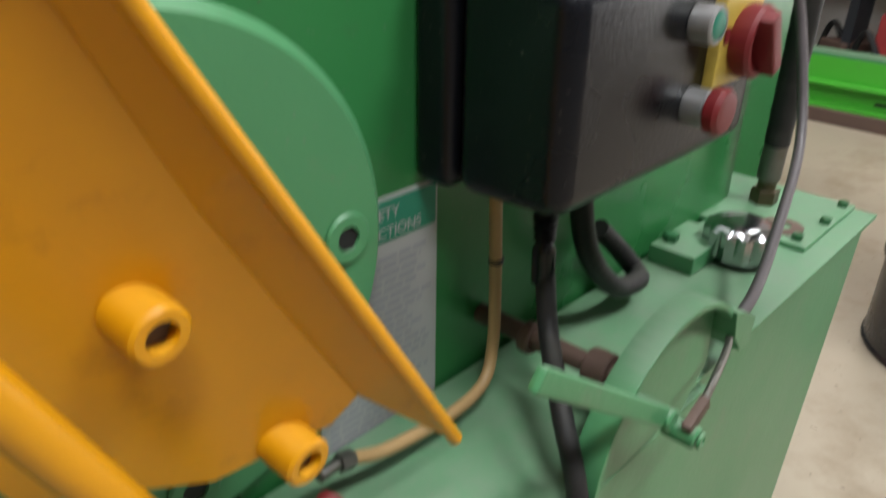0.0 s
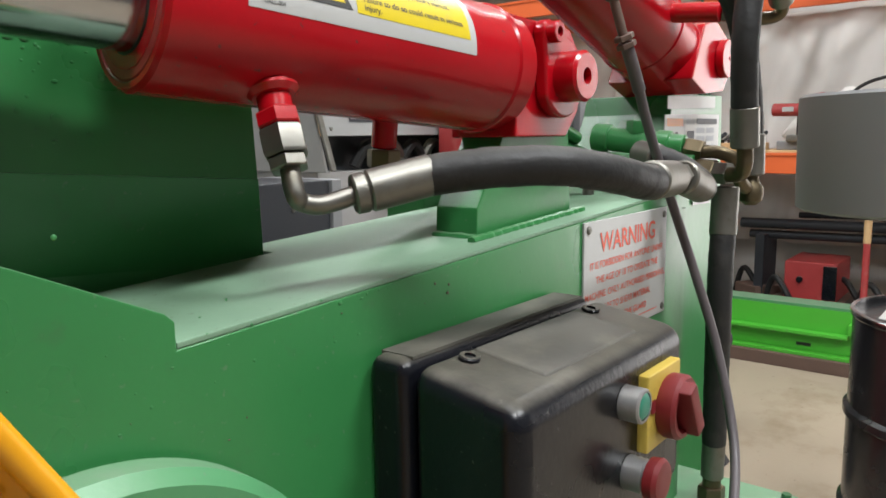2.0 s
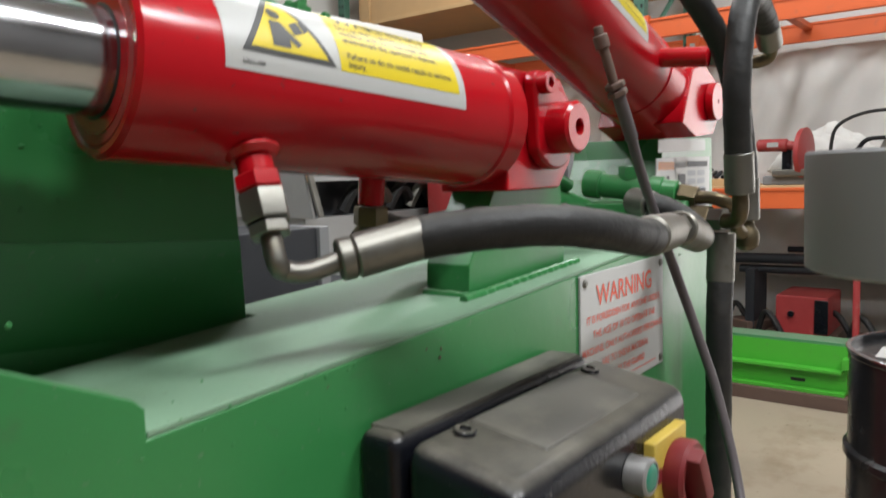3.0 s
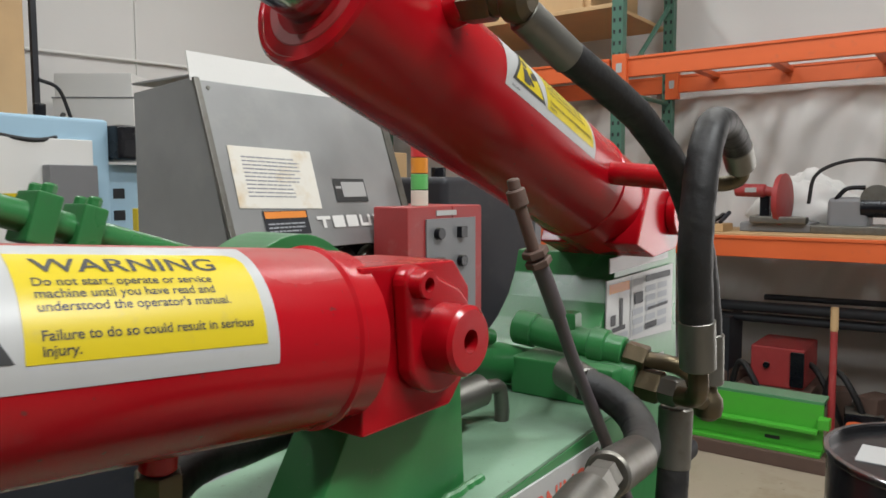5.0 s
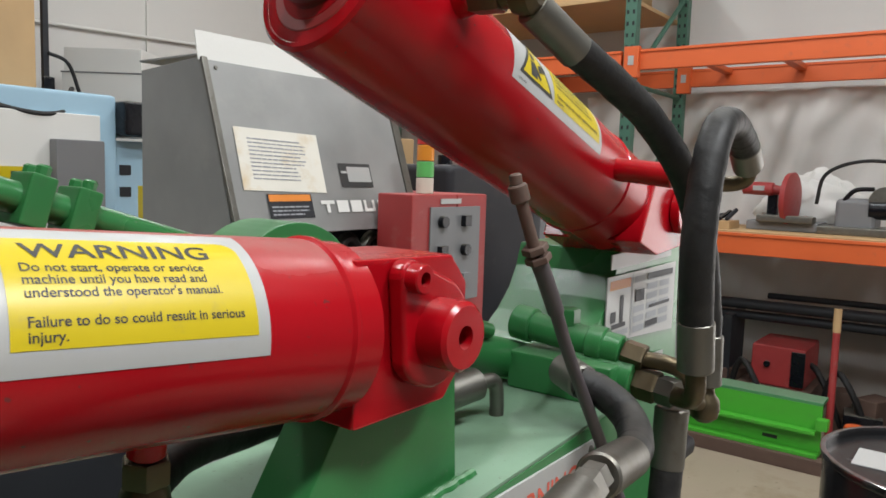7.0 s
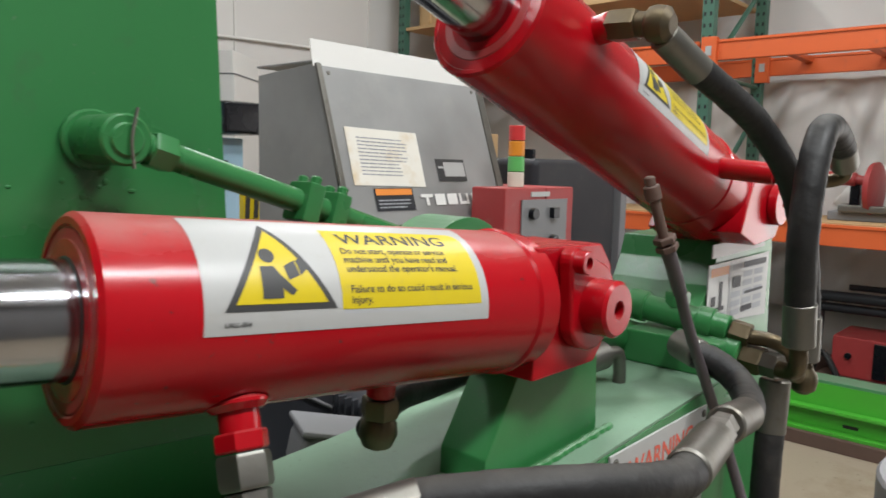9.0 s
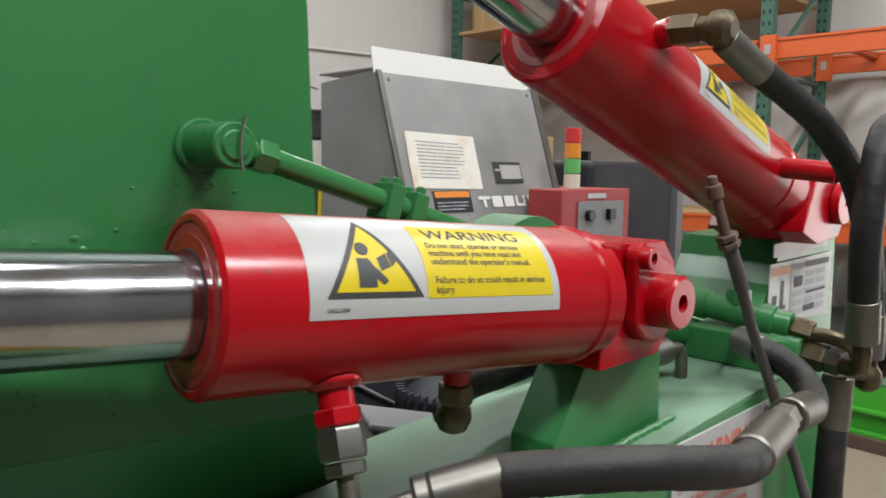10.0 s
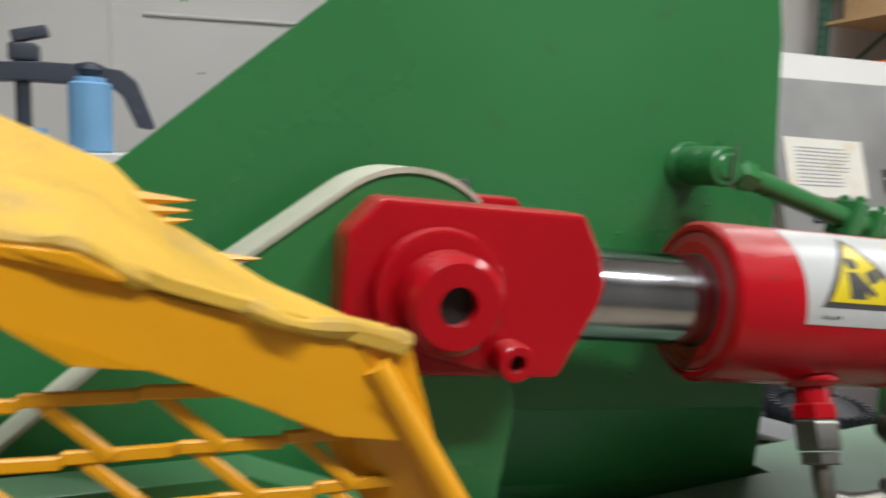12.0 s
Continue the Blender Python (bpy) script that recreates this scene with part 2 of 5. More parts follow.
def frame_of(d):
    d = Vector(d).normalized()
    u = d.cross(Vector((0, 0, 1)) if abs(d.z) < 0.95 else Vector((0, 1, 0))).normalized()
    return d, u, d.cross(u)


def lathe(p0, d, profile, n=40, caps=True):
    """A turned shape: profile rows of (distance along d, radius)."""
    d, u, w = frame_of(d)
    bm = bmesh.new()
    rings = []
    for s, r in profile:
        c = Vector(p0) + d * s
        rings.append([bm.verts.new(c + r * (math.cos(2 * math.pi * i / n) * u + math.sin(2 * math.pi * i / n) * w)) for i in range(n)])
    for a, b in zip(rings, rings[1:]):
        for i in range(n):
            bm.faces.new((a[i], a[(i + 1) % n], b[(i + 1) % n], b[i]))
    if caps:
        bm.faces.new(rings[0][::-1])
        bm.faces.new(rings[-1])
    bmesh.ops.recalc_face_normals(bm, faces=bm.faces[:])
    return bm


def rod(p0, p1, r, n=32, edge=0.0015):
    d = Vector(p1) - Vector(p0)
    k = d.length
    e = min(edge, r * 0.3, k * 0.3)
    return lathe(p0, d, [(0, r - e), (e, r), (k - e, r), (k, r - e)], n)


def nut(p0, p1, r):
    d = Vector(p1) - Vector(p0)
    k = d.length
    return lathe(p0, d, [(0, r * 0.92), (k * 0.12, r), (k * 0.88, r), (k, r * 0.92)], 6)


def ring(p0, d, k, r_out, r_in, n=40, e=0.0015):
    return lathe(p0, d, [(0, r_in), (0, r_out - e), (e, r_out), (k - e, r_out), (k, r_out - e), (k, r_in), (0, r_in)], n, caps=False)


def smooth_line(points, steps=8):
    pts = [Vector(p) for p in points]
    out = []
    for i in range(len(pts) - 1):
        a, b = pts[i], pts[i + 1]
        p = pts[i - 1] if i else a * 2 - b
        q = pts[i + 2] if i + 2 < len(pts) else b * 2 - a
        for s in range(steps):
            t = s / steps
            out.append(0.5 * ((2 * a) + (b - p) * t + (2 * p - 5 * a + 4 * b - q) * t * t + (3 * a - p - 3 * b + q) * t ** 3))
    return out + [pts[-1]]


def tube(points, r, n=16, steps=8, wave=0.0, wrap=0.0, pitch=0.034):
    line = smooth_line(points, steps)
    bm = bmesh.new()
    rings = []
    d, u, w = frame_of(line[1] - line[0])
    run = 0.0
    for i, c in enumerate(line):
        run += (c - line[max(i - 1, 0)]).length
        d = (line[min(i + 1, len(line) - 1)] - line[max(i - 1, 0)]).normalized()
        u = (u - d * u.dot(d)).normalized()
        w = d.cross(u)
        rr = r * (1 + wave * math.sin(i * 1.1))
        rings.append([bm.verts.new(c + rr * (1 - wrap * ((k / n + run / pitch) % 1.0)) * (math.cos(2 * math.pi * k / n) * u + math.sin(2 * math.pi * k / n) * w)) for k in range(n)])
    for a, b in zip(rings, rings[1:]):
        for k in range(n):
            bm.faces.new((a[k], a[(k + 1) % n], b[(k + 1) % n], b[k]))
    bm.faces.new(rings[0][::-1])
    bm.faces.new(rings[-1])
    bmesh.ops.recalc_face_normals(bm, faces=bm.faces[:])
    return bm


def prism(poly, y0, y1, bevel=0.0, seg=2):
    """A plate: an outline in x and z, from y0 to y1."""
    bm = bmesh.new()
    a = [bm.verts.new((x, y0, z)) for x, z in poly]
    b = [bm.verts.new((x, y1, z)) for x, z in poly]
    bm.faces.new(a)
    bm.faces.new(b[::-1])
    n = len(poly)
    for i in range(n):
        bm.faces.new((a[(i + 1) % n], a[i], b[i], b[(i + 1) % n]))
    bmesh.ops.recalc_face_normals(bm, faces=bm.faces[:])
    if bevel:
        bmesh.ops.bevel(bm, geom=bm.edges[:], offset=bevel, segments=seg, profile=0.5, affect="EDGES")
    return bm


def arc(cx, cz, r, a0, a1, n=24):
    return [(cx + r * math.cos(radians(a0 + (a1 - a0) * i / n)), cz + r * math.sin(radians(a0 + (a1 - a0) * i / n))) for i in range(n + 1)]


def words(text, size, align="LEFT"):
    """The outline mesh of a line of writing, flat in x and y."""
    cu = bpy.data.curves.new("words", "FONT")
    cu.body, cu.size, cu.align_x = text, size, align
    cu.offset = size * 0.013
    ob = bpy.data.objects.new("words", cu)
    scene.collection.objects.link(ob)
    bpy.context.view_layer.update()
    me = bpy.data.meshes.new_from_object(ob)
    bm = bmesh.new()
    bm.from_mesh(me)
    bpy.data.objects.remove(ob)
    bpy.data.curves.remove(cu)
    bpy.data.meshes.remove(me)
    return bm


def shift(bm, x, y, z=0.0):
    bmesh.ops.translate(bm, verts=bm.verts, vec=(x, y, z))
    return bm


def flat(poly, nx=1):
    bm = bmesh.new()
    bm.faces.new([bm.verts.new((x, y, 0)) for x, y in poly])
    return bm


def sheet(x0, x1, y0, y1, n=1, m=1):
    bm = bmesh.new()
    g = [[bm.verts.new((x0 + (x1 - x0) * i / n, y0 + (y1 - y0) * j / m, 0)) for j in range(m + 1)] for i in range(n + 1)]
    for i in range(n):
        for j in range(m):
            bm.faces.new((g[i][j], g[i + 1][j], g[i + 1][j + 1], g[i][j + 1]))
    return bm


def wrap(bm, start, axis, r, a0, lift):
    """Lay a flat drawing (x along the axis, y round it) on a cylinder; a0: the angle of y = 0 above the side that faces the walk."""
    d = Vector(axis).normalized()
    front = Vector((0, -1, 0))
    front = (front - d * front.dot(d)).normalized()
    up = front.cross(d) * -1
    up = up if up.z > 0 else -up
    for v in bm.verts:
        a = radians(a0) + v.co.y / r
        v.co = Vector(start) + d * v.co.x + (front * math.cos(a) + up * math.sin(a)) * (r + lift + v.co.z)
    return bm


def cut_rows(bm, y0, y1, step):
    y = y0
    while y < y1:
        bmesh.ops.bisect_plane(bm, geom=bm.verts[:] + bm.edges[:] + bm.faces[:], plane_co=(0, y, 0), plane_no=(0, 1, 0))
        y += step
    return bm


def bars(rows):
    """Bars for writing that cannot be read: rows of x0, x1, y0, y1."""
    return join(*[sheet(*r) for r in rows])


def text_rows(x0, x1, ys, h, seed):
    rnd = random.Random(seed)
    rows = []
    for y in ys:
        x, end = x0, x0 + (x1 - x0) * rnd.uniform(0.75, 1.0)
        while x < end:
            w = min(rnd.uniform(0.06, 0.2) * (x1 - x0), end - x)
            if w > h * 0.5:
                rows.append((x, x + w, y, y + h))
            x += w + h * 0.7
    return rows


def extrude_x(poly, x0, x1, bevel=0.0):
    """A bar: an outline in y and z, from x0 to x1."""
    return moved(prism(poly, 0, x1 - x0, bevel), Matrix(((0, 1, 0, x0), (1, 0, 0, 0), (0, 0, 1, 0), (0, 0, 0, 1))))


# ---- the room ----
def setting(name, bm, material, label, category):
    return tagged(part(name, bm, material), label, category, kind="structure")


setting("floor", box(-4.0, 5.6, -4.0, 5.4, -0.1, 0.0), CONCRETE, "worn tan concrete workshop floor with dark stains", "floor")
setting("wall_east", join(box(5.5, 5.7, -0.98, 5.4, 0.0, 4.5), box(5.5, 5.7, -4.0, -3.22, 0.0, 4.5), box(5.5, 5.7, -3.22, -0.98, 2.52, 4.5)), WALL, "white painted workshop wall behind the pallet rack", "wall")
setting("backdrop", box(6.2, 6.25, -4.6, 0.4, -0.1, 4.5), glow("daylight_outside", (1.0, 0.98, 0.96), 1.2), "bright overcast daylight outside the doorway", "backdrop")
setting("wall_north", box(-4.0, 5.5, 4.9, 5.1, 0.0, 4.5), WALL, "white painted workshop wall with faint panel joints", "wall")
# west and south walls are unseen, added to close the room
setting("wall_west", box(-4.2, -4.0, -4.0, 5.1, 0.0, 4.5), WALL_UNSEEN, "unseen dark grey wall added behind the walk to cut bounce", "wall")
setting("wall_south", box(-4.0, 5.5, -4.2, -4.0, 0.0, 4.5), WALL_UNSEEN, "unseen dark grey wall added facing the machine to cut bounce", "wall")
setting("ceiling", box(-4.2, 5.7, -4.2, 5.4, 4.5, 4.6), WHITE, "plain white workshop ceiling above the lamps", "ceiling")
for k, x in enumerate((-1.2, 0.9, 2.7, 4.1)):
    setting("trim_%d" % (k + 1), box(x, x + 0.012, 4.885, 4.9, 0.0, 4.5, 0.003), WHITE, "thin upright joint strip of the white wall", "trim")
setting("trim_5", tube([(-1, 4.88, 2.42), (1.4, 4.88, 2.47), (3.2, 4.88, 2.52), (5.4, 4.88, 2.56)], 0.012), WHITE, "thin white conduit running along the wall", "trim")

first = None
for fx, fy, k in FIXTURES:
    if first is None:
        first = thing("ceiling_light", 0, 0, 0, "long white fluorescent fixture under the ceiling", "lamp", "ceiling lights")
        part("housing", box(-0.65, 0.65, -0.18, 0.18, 4.32, 4.44, 0.01), WHITE, first)
        part("diffuser", box(-0.6, 0.6, -0.15, 0.15, 4.295, 4.32, 0.004), glow("lamp_diffuser", (1.0, 0.97, 0.92), 3.0), first, "glowing white diffuser")
        part("hanger", box(-0.03, 0.03, -0.03, 0.03, 4.43, 4.5), WHITE, first)
        first.location = (fx, fy, 0)
    else:
        copy_thing(first, pose(fx, fy, 0))

# ---- the shear: frame, jaw, cylinders ----
FACE = 0.028


def top_at(x):
    return 1.273 + 0.055 * (x + 0.451)


shear = thing("shear_frame", -0.1, 0.13, 0, "green painted steel frame of a hydraulic shear", "machine")
outline = [(-0.95, 0.30), (0.34, 0.30), (0.34, top_at(0.34) - 0.004), (-0.451, 1.269), (-0.451, 1.286), (-0.457, 1.292), (-0.538, 1.331), (-0.75, 1.42), (-0.95, 1.42)]
part("side_plate", prism(outline, FACE, FACE + 0.03, 0.0015), GREEN, shear)
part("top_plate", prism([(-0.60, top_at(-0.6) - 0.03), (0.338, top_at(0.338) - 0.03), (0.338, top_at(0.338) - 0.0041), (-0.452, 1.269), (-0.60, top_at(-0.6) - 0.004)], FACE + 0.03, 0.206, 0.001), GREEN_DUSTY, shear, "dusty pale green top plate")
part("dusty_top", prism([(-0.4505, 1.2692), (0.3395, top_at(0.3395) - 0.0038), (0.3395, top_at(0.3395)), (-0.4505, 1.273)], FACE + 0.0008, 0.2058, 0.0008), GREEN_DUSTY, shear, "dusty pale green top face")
part("back_plate", prism([(-0.95, 0.30), (0.338, 0.30), (0.338, 1.02), (-0.95, 1.02)], 0.325, 0.36, 0.0015), GREEN, shear)
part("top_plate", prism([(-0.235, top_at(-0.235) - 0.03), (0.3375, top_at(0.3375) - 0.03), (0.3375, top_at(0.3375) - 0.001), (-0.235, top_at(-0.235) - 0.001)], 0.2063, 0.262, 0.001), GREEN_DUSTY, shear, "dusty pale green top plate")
part("rear_block", box(0.052, 0.20, 0.263, 0.330, 0.9, 1.318, 0.003), GREEN, shear)
part("end_plate", box(0.338, 0.362, 0.03, 0.262, 0.30, top_at(0.34) - 0.03, 0.002), GREEN, shear)
part("foot", box(-0.9, -0.7, -0.05, 0.3, 0.0, 0.30, 0.004), GREEN, shear)
part("foot", box(0.1, 0.3, -0.05, 0.3, 0.0, 0.30, 0.004), GREEN, shear)
weld = bmesh.new()
rnd = random.Random(3)
add(weld, tube([(-0.12 + 0.0049 * i, 0.058 + rnd.uniform(-0.001, 0.001), top_at(-0.12 + 0.0049 * i) + 0.001) for i in range(46)], 0.0045, 8, 2, 0.09))
part("weld", weld, GREEN, shear)

# the round pivot cover and its bolt
cover = thing("pivot_cover", -0.525, FACE, 1.05, "round green steel pivot cover bolted to the frame", "cover")
part("disc", ring((-0.525, FACE, 1.05), (0, -1, 0), 0.036, 0.170, 0.05, 96, 0.008), GREEN_LIGHT, cover)
part("hub", rod((-0.525, FACE, 1.05), (-0.525, FACE - 0.03, 1.05), 0.052), GREEN, cover)
for a in (0, 180, 270):
    bx, bz = -0.525 + 0.133 * math.cos(radians(a)), 1.05 + 0.133 * math.sin(radians(a))
    b = part("bolt", join(ring((bx, FACE - 0.0355, bz), (0, -1, 0), 0.004, 0.0185, 0.0092, 32)), GREEN_LIGHT, cover, "green painted socket head bolt")
    part("socket", lathe((bx, FACE - 0.0365, bz), (0, -1, 0), [(0, 0.0095), (0.001, 0.0095)], 6), DARK, b)

# the moving jaw behind the front cylinder
jaw = thing("jaw", -0.55, 0.2, 1.03, "large green steel shear jaw, partly open", "jaw")
JY = 0.2
part("jaw_plate", prism([(-0.257, 1.3555), (-0.271, 1.70), (-0.277, 1.735), (-0.40, 1.95), (-0.56, 1.80), (-0.682, 1.693), (-0.825, 1.573), (-1.10, 1.345), (-1.06, 1.22), (-0.99, 1.410)], JY, JY + 0.10, 0.0006), GREEN, jaw)
lug = [(-1.02, 1.30), (-0.80, 1.49)] + arc(-0.655, 1.515, 0.062, 128, 20, 14) + [(-0.58, 1.42), (-0.60, 1.30), (-0.70, 1.20)]
seat = extrude_x([(JY, 1.3555), (JY + 0.028, 1.275), (JY + 0.034, 1.19), (JY + 0.10, 1.19), (JY + 0.10, 1.3555)], -0.99, -0.2565, 0.0006)
for v in seat.verts:
    if v.co.x > -0.6:
        v.co.x += 0.82 * min(v.co.y - JY, 0.034)
    v.co.z += -0.0745 * (v.co.x + 0.257)
part("blade_seat", seat, GREEN, jaw)
part("lug", prism(lug, 0.075, 0.135, 0.002), GREEN, jaw, "green lug with a worn, lit pale rim")
rim = tube([(-1.02, 0.105, 1.305), (-0.80, 0.105, 1.4945)] + [(x, 0.105, z) for x, z in arc(-0.655, 1.515, 0.0635, 128, 60, 6)], 0.004, 8, 4)
lug_top = [(-1.02, 1.3015), (-0.80, 1.4915)] + arc(-0.655, 1.515, 0.0635, 128, 40, 12)
# pale strip along the lug's top: its lit edge is part of the colour
part("lug_rim", prism(lug_top + [(x, z - 0.0035) for x, z in lug_top[::-1]], 0.0735, 0.1365, 0.0), WORN_LIT_EDGE, jaw, "worn pale rim of the lug, upward light in its colour")
part("boss", join(rod((-0.366, JY, 1.584), (-0.366, JY - 0.006, 1.584), 0.0205), rod((-0.366, JY, 1.584), (-0.366, JY - 0.032, 1.584), 0.0165), rod((-0.366, JY - 0.03, 1.584), (-0.366, JY - 0.056, 1.584), 0.011)), GREEN, jaw)
part("cotter_pin", tube([(-0.364, 0.1415, 1.566), (-0.365, 0.1415, 1.584), (-0.361, 0.1415, 1.604)], 0.0011, 8), STEEL, jaw)



def lumps(rows, seed):
    """Small flat lumps of spatter and paint: rows of (n, x, z, spread x, spread z, y, largest)."""
    rnd = random.Random(seed)
    bm = bmesh.new()
    for n, x, z, sx, sz, y, big in rows:
        for i in range(n):
            o = bmesh.new()
            bmesh.ops.create_icosphere(o, subdivisions=1, radius=1.0)
            r = big * rnd.uniform(0.3, 1.0) ** 1.5
            px, pz = rnd.gauss(x, sx), rnd.gauss(z, sz)
            moved(o, Matrix.Translation((px, y, pz)) @ Matrix.Diagonal((r, r * 0.45, r * rnd.uniform(0.5, 1.1), 1)))
            add(bm, o)
    return bm


part("weld_spatter", lumps([(46, -0.49, 1.475, 0.035, 0.03, JY, 0.0048), (34, -0.42, 1.44, 0.05, 0.03, JY, 0.0038), (22, -0.37, 1.55, 0.02, 0.02, JY, 0.0034), (20, -0.60, 1.62, 0.10, 0.08, JY, 0.002)], 5), GREEN, jaw, "lumpy weld spatter under the paint")["kind"] = "stuff"
part("weld_spatter", lumps([(30, -0.52, 1.26, 0.06, 0.03, FACE, 0.0018), (26, -0.25, 1.24, 0.10, 0.02, FACE, 0.0016), (14, -0.32, 1.276, 0.07, 0.002, FACE, 0.0022)], 6), GREEN, shear, "lumpy weld spatter under the paint")["kind"] = "stuff"
part("paint_chips", lumps([(9, -0.46, 1.19, 0.06, 0.03, FACE - 0.0004, 0.0022), (8, -0.25, 1.255, 0.06, 0.012, FACE - 0.0004, 0.0022)], 9), RUST, shear, "small rusty paint chips")["kind"] = "stuff"

link = thing("link_rod", -0.425, 0.12, 1.58, "slim green link rod with paired clamp nuts", "rod")
LA, LB = Vector((-0.350, 0.157, 1.580)), Vector((0.28, 0.165, 1.387))
part("shaft", rod(LA, LB, 0.0095, 20), GREEN, link)
part("eye", join(rod((-0.366, 0.170, 1.584), (-0.366, 0.146, 1.584), 0.0165)), GREEN, link)
part("lock_nut", nut(LA + (LB - LA) * 0.005, LA + (LB - LA) * 0.03, 0.013), GREEN, link)
LM = Matrix.Translation(LA) @ (LB - LA).to_track_quat("X", "Z").to_matrix().to_4x4()
for s in (0.205, 0.248):
    k = s * (LB - LA).length
    part("clamp", moved(join(box(k - 0.008, k + 0.008, -0.014, 0.014, -0.015, 0.016, 0.002), rod((k, -0.008, 0.014), (k, -0.008, 0.022), 0.0045, 8), rod((k, 0.008, 0.014), (k, 0.008, 0.022), 0.0045, 8)), LM), GREEN, link)


def barrel_profile(k, r):
    return [(0, 0.036), (0, 0.045), (0.0015, 0.0455), (0.0015, r - 0.008), (0, r - 0.007), (0.0, r - 0.003), (0.003, r), (k - 0.002, r), (k, r - 0.002)]


# front cylinder
AX = Vector((0.365, -0.035, -0.0283)).normalized()
CY = 0.105
R1 = 0.0605


def on_axis(x):
    return Vector((x, 0.1116 - 0.0959 * (x + 0.415), 1.4828 - 0.0775 * (x + 0.415)))


cyl = thing("hydraulic_cylinder", -0.2, CY, 1.40, "glossy red hydraulic cylinder lying along the frame, rod extended", "hydraulic cylinder", "hydraulic cylinders")
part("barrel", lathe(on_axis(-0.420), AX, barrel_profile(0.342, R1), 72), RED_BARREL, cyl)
part("gland", ring(on_axis(-0.4195), AX, 0.006, 0.0525, 0.036, 60), RED_DUSTY, cyl, "flat red gland ring with two holes")
for a in (-35, 150):
    u = Vector((0, -math.cos(radians(a)), math.sin(radians(a))))
    part("gland_hole", rod(on_axis(-0.4205) + u * 0.0495, on_axis(-0.417) + u * 0.0495, 0.0028, 12, 0.0002), DARK, cyl)
part("wiper_seal", ring(on_axis(-0.421), AX, 0.004, 0.0362, 0.0335, 48), RUBBER, cyl, "black wiper seal")
part("piston_rod", rod(on_axis(-0.55), on_axis(-0.40), 0.034, 56), CHROME, cyl, "bright chrome piston rod")
bead = ring(on_axis(-0.088), AX, 0.009, R1 + 0.0022, R1 - 0.002, 60, 0.003)
part("weld_bead", bead, RED, cyl)
part("end_plug", lathe(on_axis(-0.082), AX, [(0, R1 - 0.001), (0.022, R1 - 0.001), (0.024, R1 - 0.004), (0.03, 0.05)], 60), RED, cyl)
# rear lug with two plates, pin, keeper
S = radians(-5.36)
lug_out = [(-0.070, -0.060), (0.030, -0.060), (0.056, -0.032), (0.056, 0.030), (0.036, 0.053), (-0.070, 0.056)]
part("rear_lug", prism([(x, 1.45 + z) for x, z in lug_out], 0.040, 0.120, 0.003), RED, cyl)
keep = arc(0, 1.45, 0.041, -150, 75, 24) + arc(-0.028, 1.492, 0.013, 60, 200, 8)
part("keeper_plate", prism(keep, 0.025, 0.0398, 0.004, 3), RED, cyl)
pin = part("pin", ring((0, 0.034, 1.45), (0, -1, 0), 0.034, 0.0255, 0.0085, 48, 0.003), RED, cyl)
part("bore", rod((0, 0.03, 1.45), (0, 0.012, 1.45), 0.0087, 24, 0.0001), DARK, pin)
kb = part("keeper_bolt", ring((-0.028, 0.034, 1.492), (0, -1, 0), 0.019, 0.0105, 0.0052, 28, 0.001), RED, cyl)
part("socket", lathe((-0.028, 0.026, 1.492), (0, -1, 0), [(0, 0.0054), (0.001, 0.0054)], 6), DARK, kb)
part("rear_lug_top", prism(arc(0.0, 1.445, 0.075, 15, 165, 20), 0.175, 0.235, 0.002), GREEN, shear, "rounded green lug behind the cylinder")
# rod eye
eye_out = [(-0.68, 1.563), (-0.557, 1.554), (-0.545, 1.530), (-0.541, 1.511), (-0.546, 1.497), (-0.571, 1.455), (-0.68, 1.465), (-0.703, 1.496), (-0.70, 1.543)]
part("rod_eye", prism(eye_out, 0.036, 0.072, 0.004), RED, cyl, "flat red rod eye with clipped corners")
part("rod_eye", prism([(x + 0.004, z + 0.003) for x, z in eye_out], 0.138, 0.170, 0.004), RED, cyl, "flat red rod eye with clipped corners")
part("eye_bridge", box(-0.585, -0.546, 0.073, 0.137, 1.47, 1.55, 0.004), RED, cyl)
EC = (-0.650, 1.510)
keep2 = arc(EC[0], EC[1], 0.0375, -25, 225, 26) + arc(EC[0] + 0.038, EC[1] - 0.035, 0.012, 240, 340, 8)
part("keeper_plate", prism(keep2, 0.024, 0.0358, 0.003), RED, cyl)
pin2 = part("pin", ring((EC[0], 0.025, EC[1]), (0, -1, 0), 0.027, 0.0265, 0.0105, 48, 0.004), RED, cyl)
part("bore", rod((EC[0], 0.02, EC[1]), (EC[0], 0.006, EC[1]), 0.0117, 24, 0.0001), DARK, pin2)
kb2 = part("keeper_bolt", ring((EC[0] + 0.039, 0.025, EC[1] - 0.035), (0, -1, 0), 0.017, 0.0105, 0.005, 28, 0.001), RED, cyl)
part("socket", lathe((EC[0] + 0.039, 0.018, EC[1] - 0.035), (0, -1, 0), [(0, 0.0052), (0.001, 0.0052)], 6), DARK, kb2)
part("grease_lump", tube([(-0.648, 0.09, 1.564), (-0.635, 0.09, 1.567), (-0.622, 0.092, 1.566), (-0.612, 0.092, 1.562)], 0.007, 12, 5, 0.25), RUBBER, cyl, "black greasy lump on the eye")
# ports under the barrel
P1 = Vector((-0.336, 0.073, 1.425))
PD = (Vector((-0.341, 0.054, 1.379)) - P1).normalized()
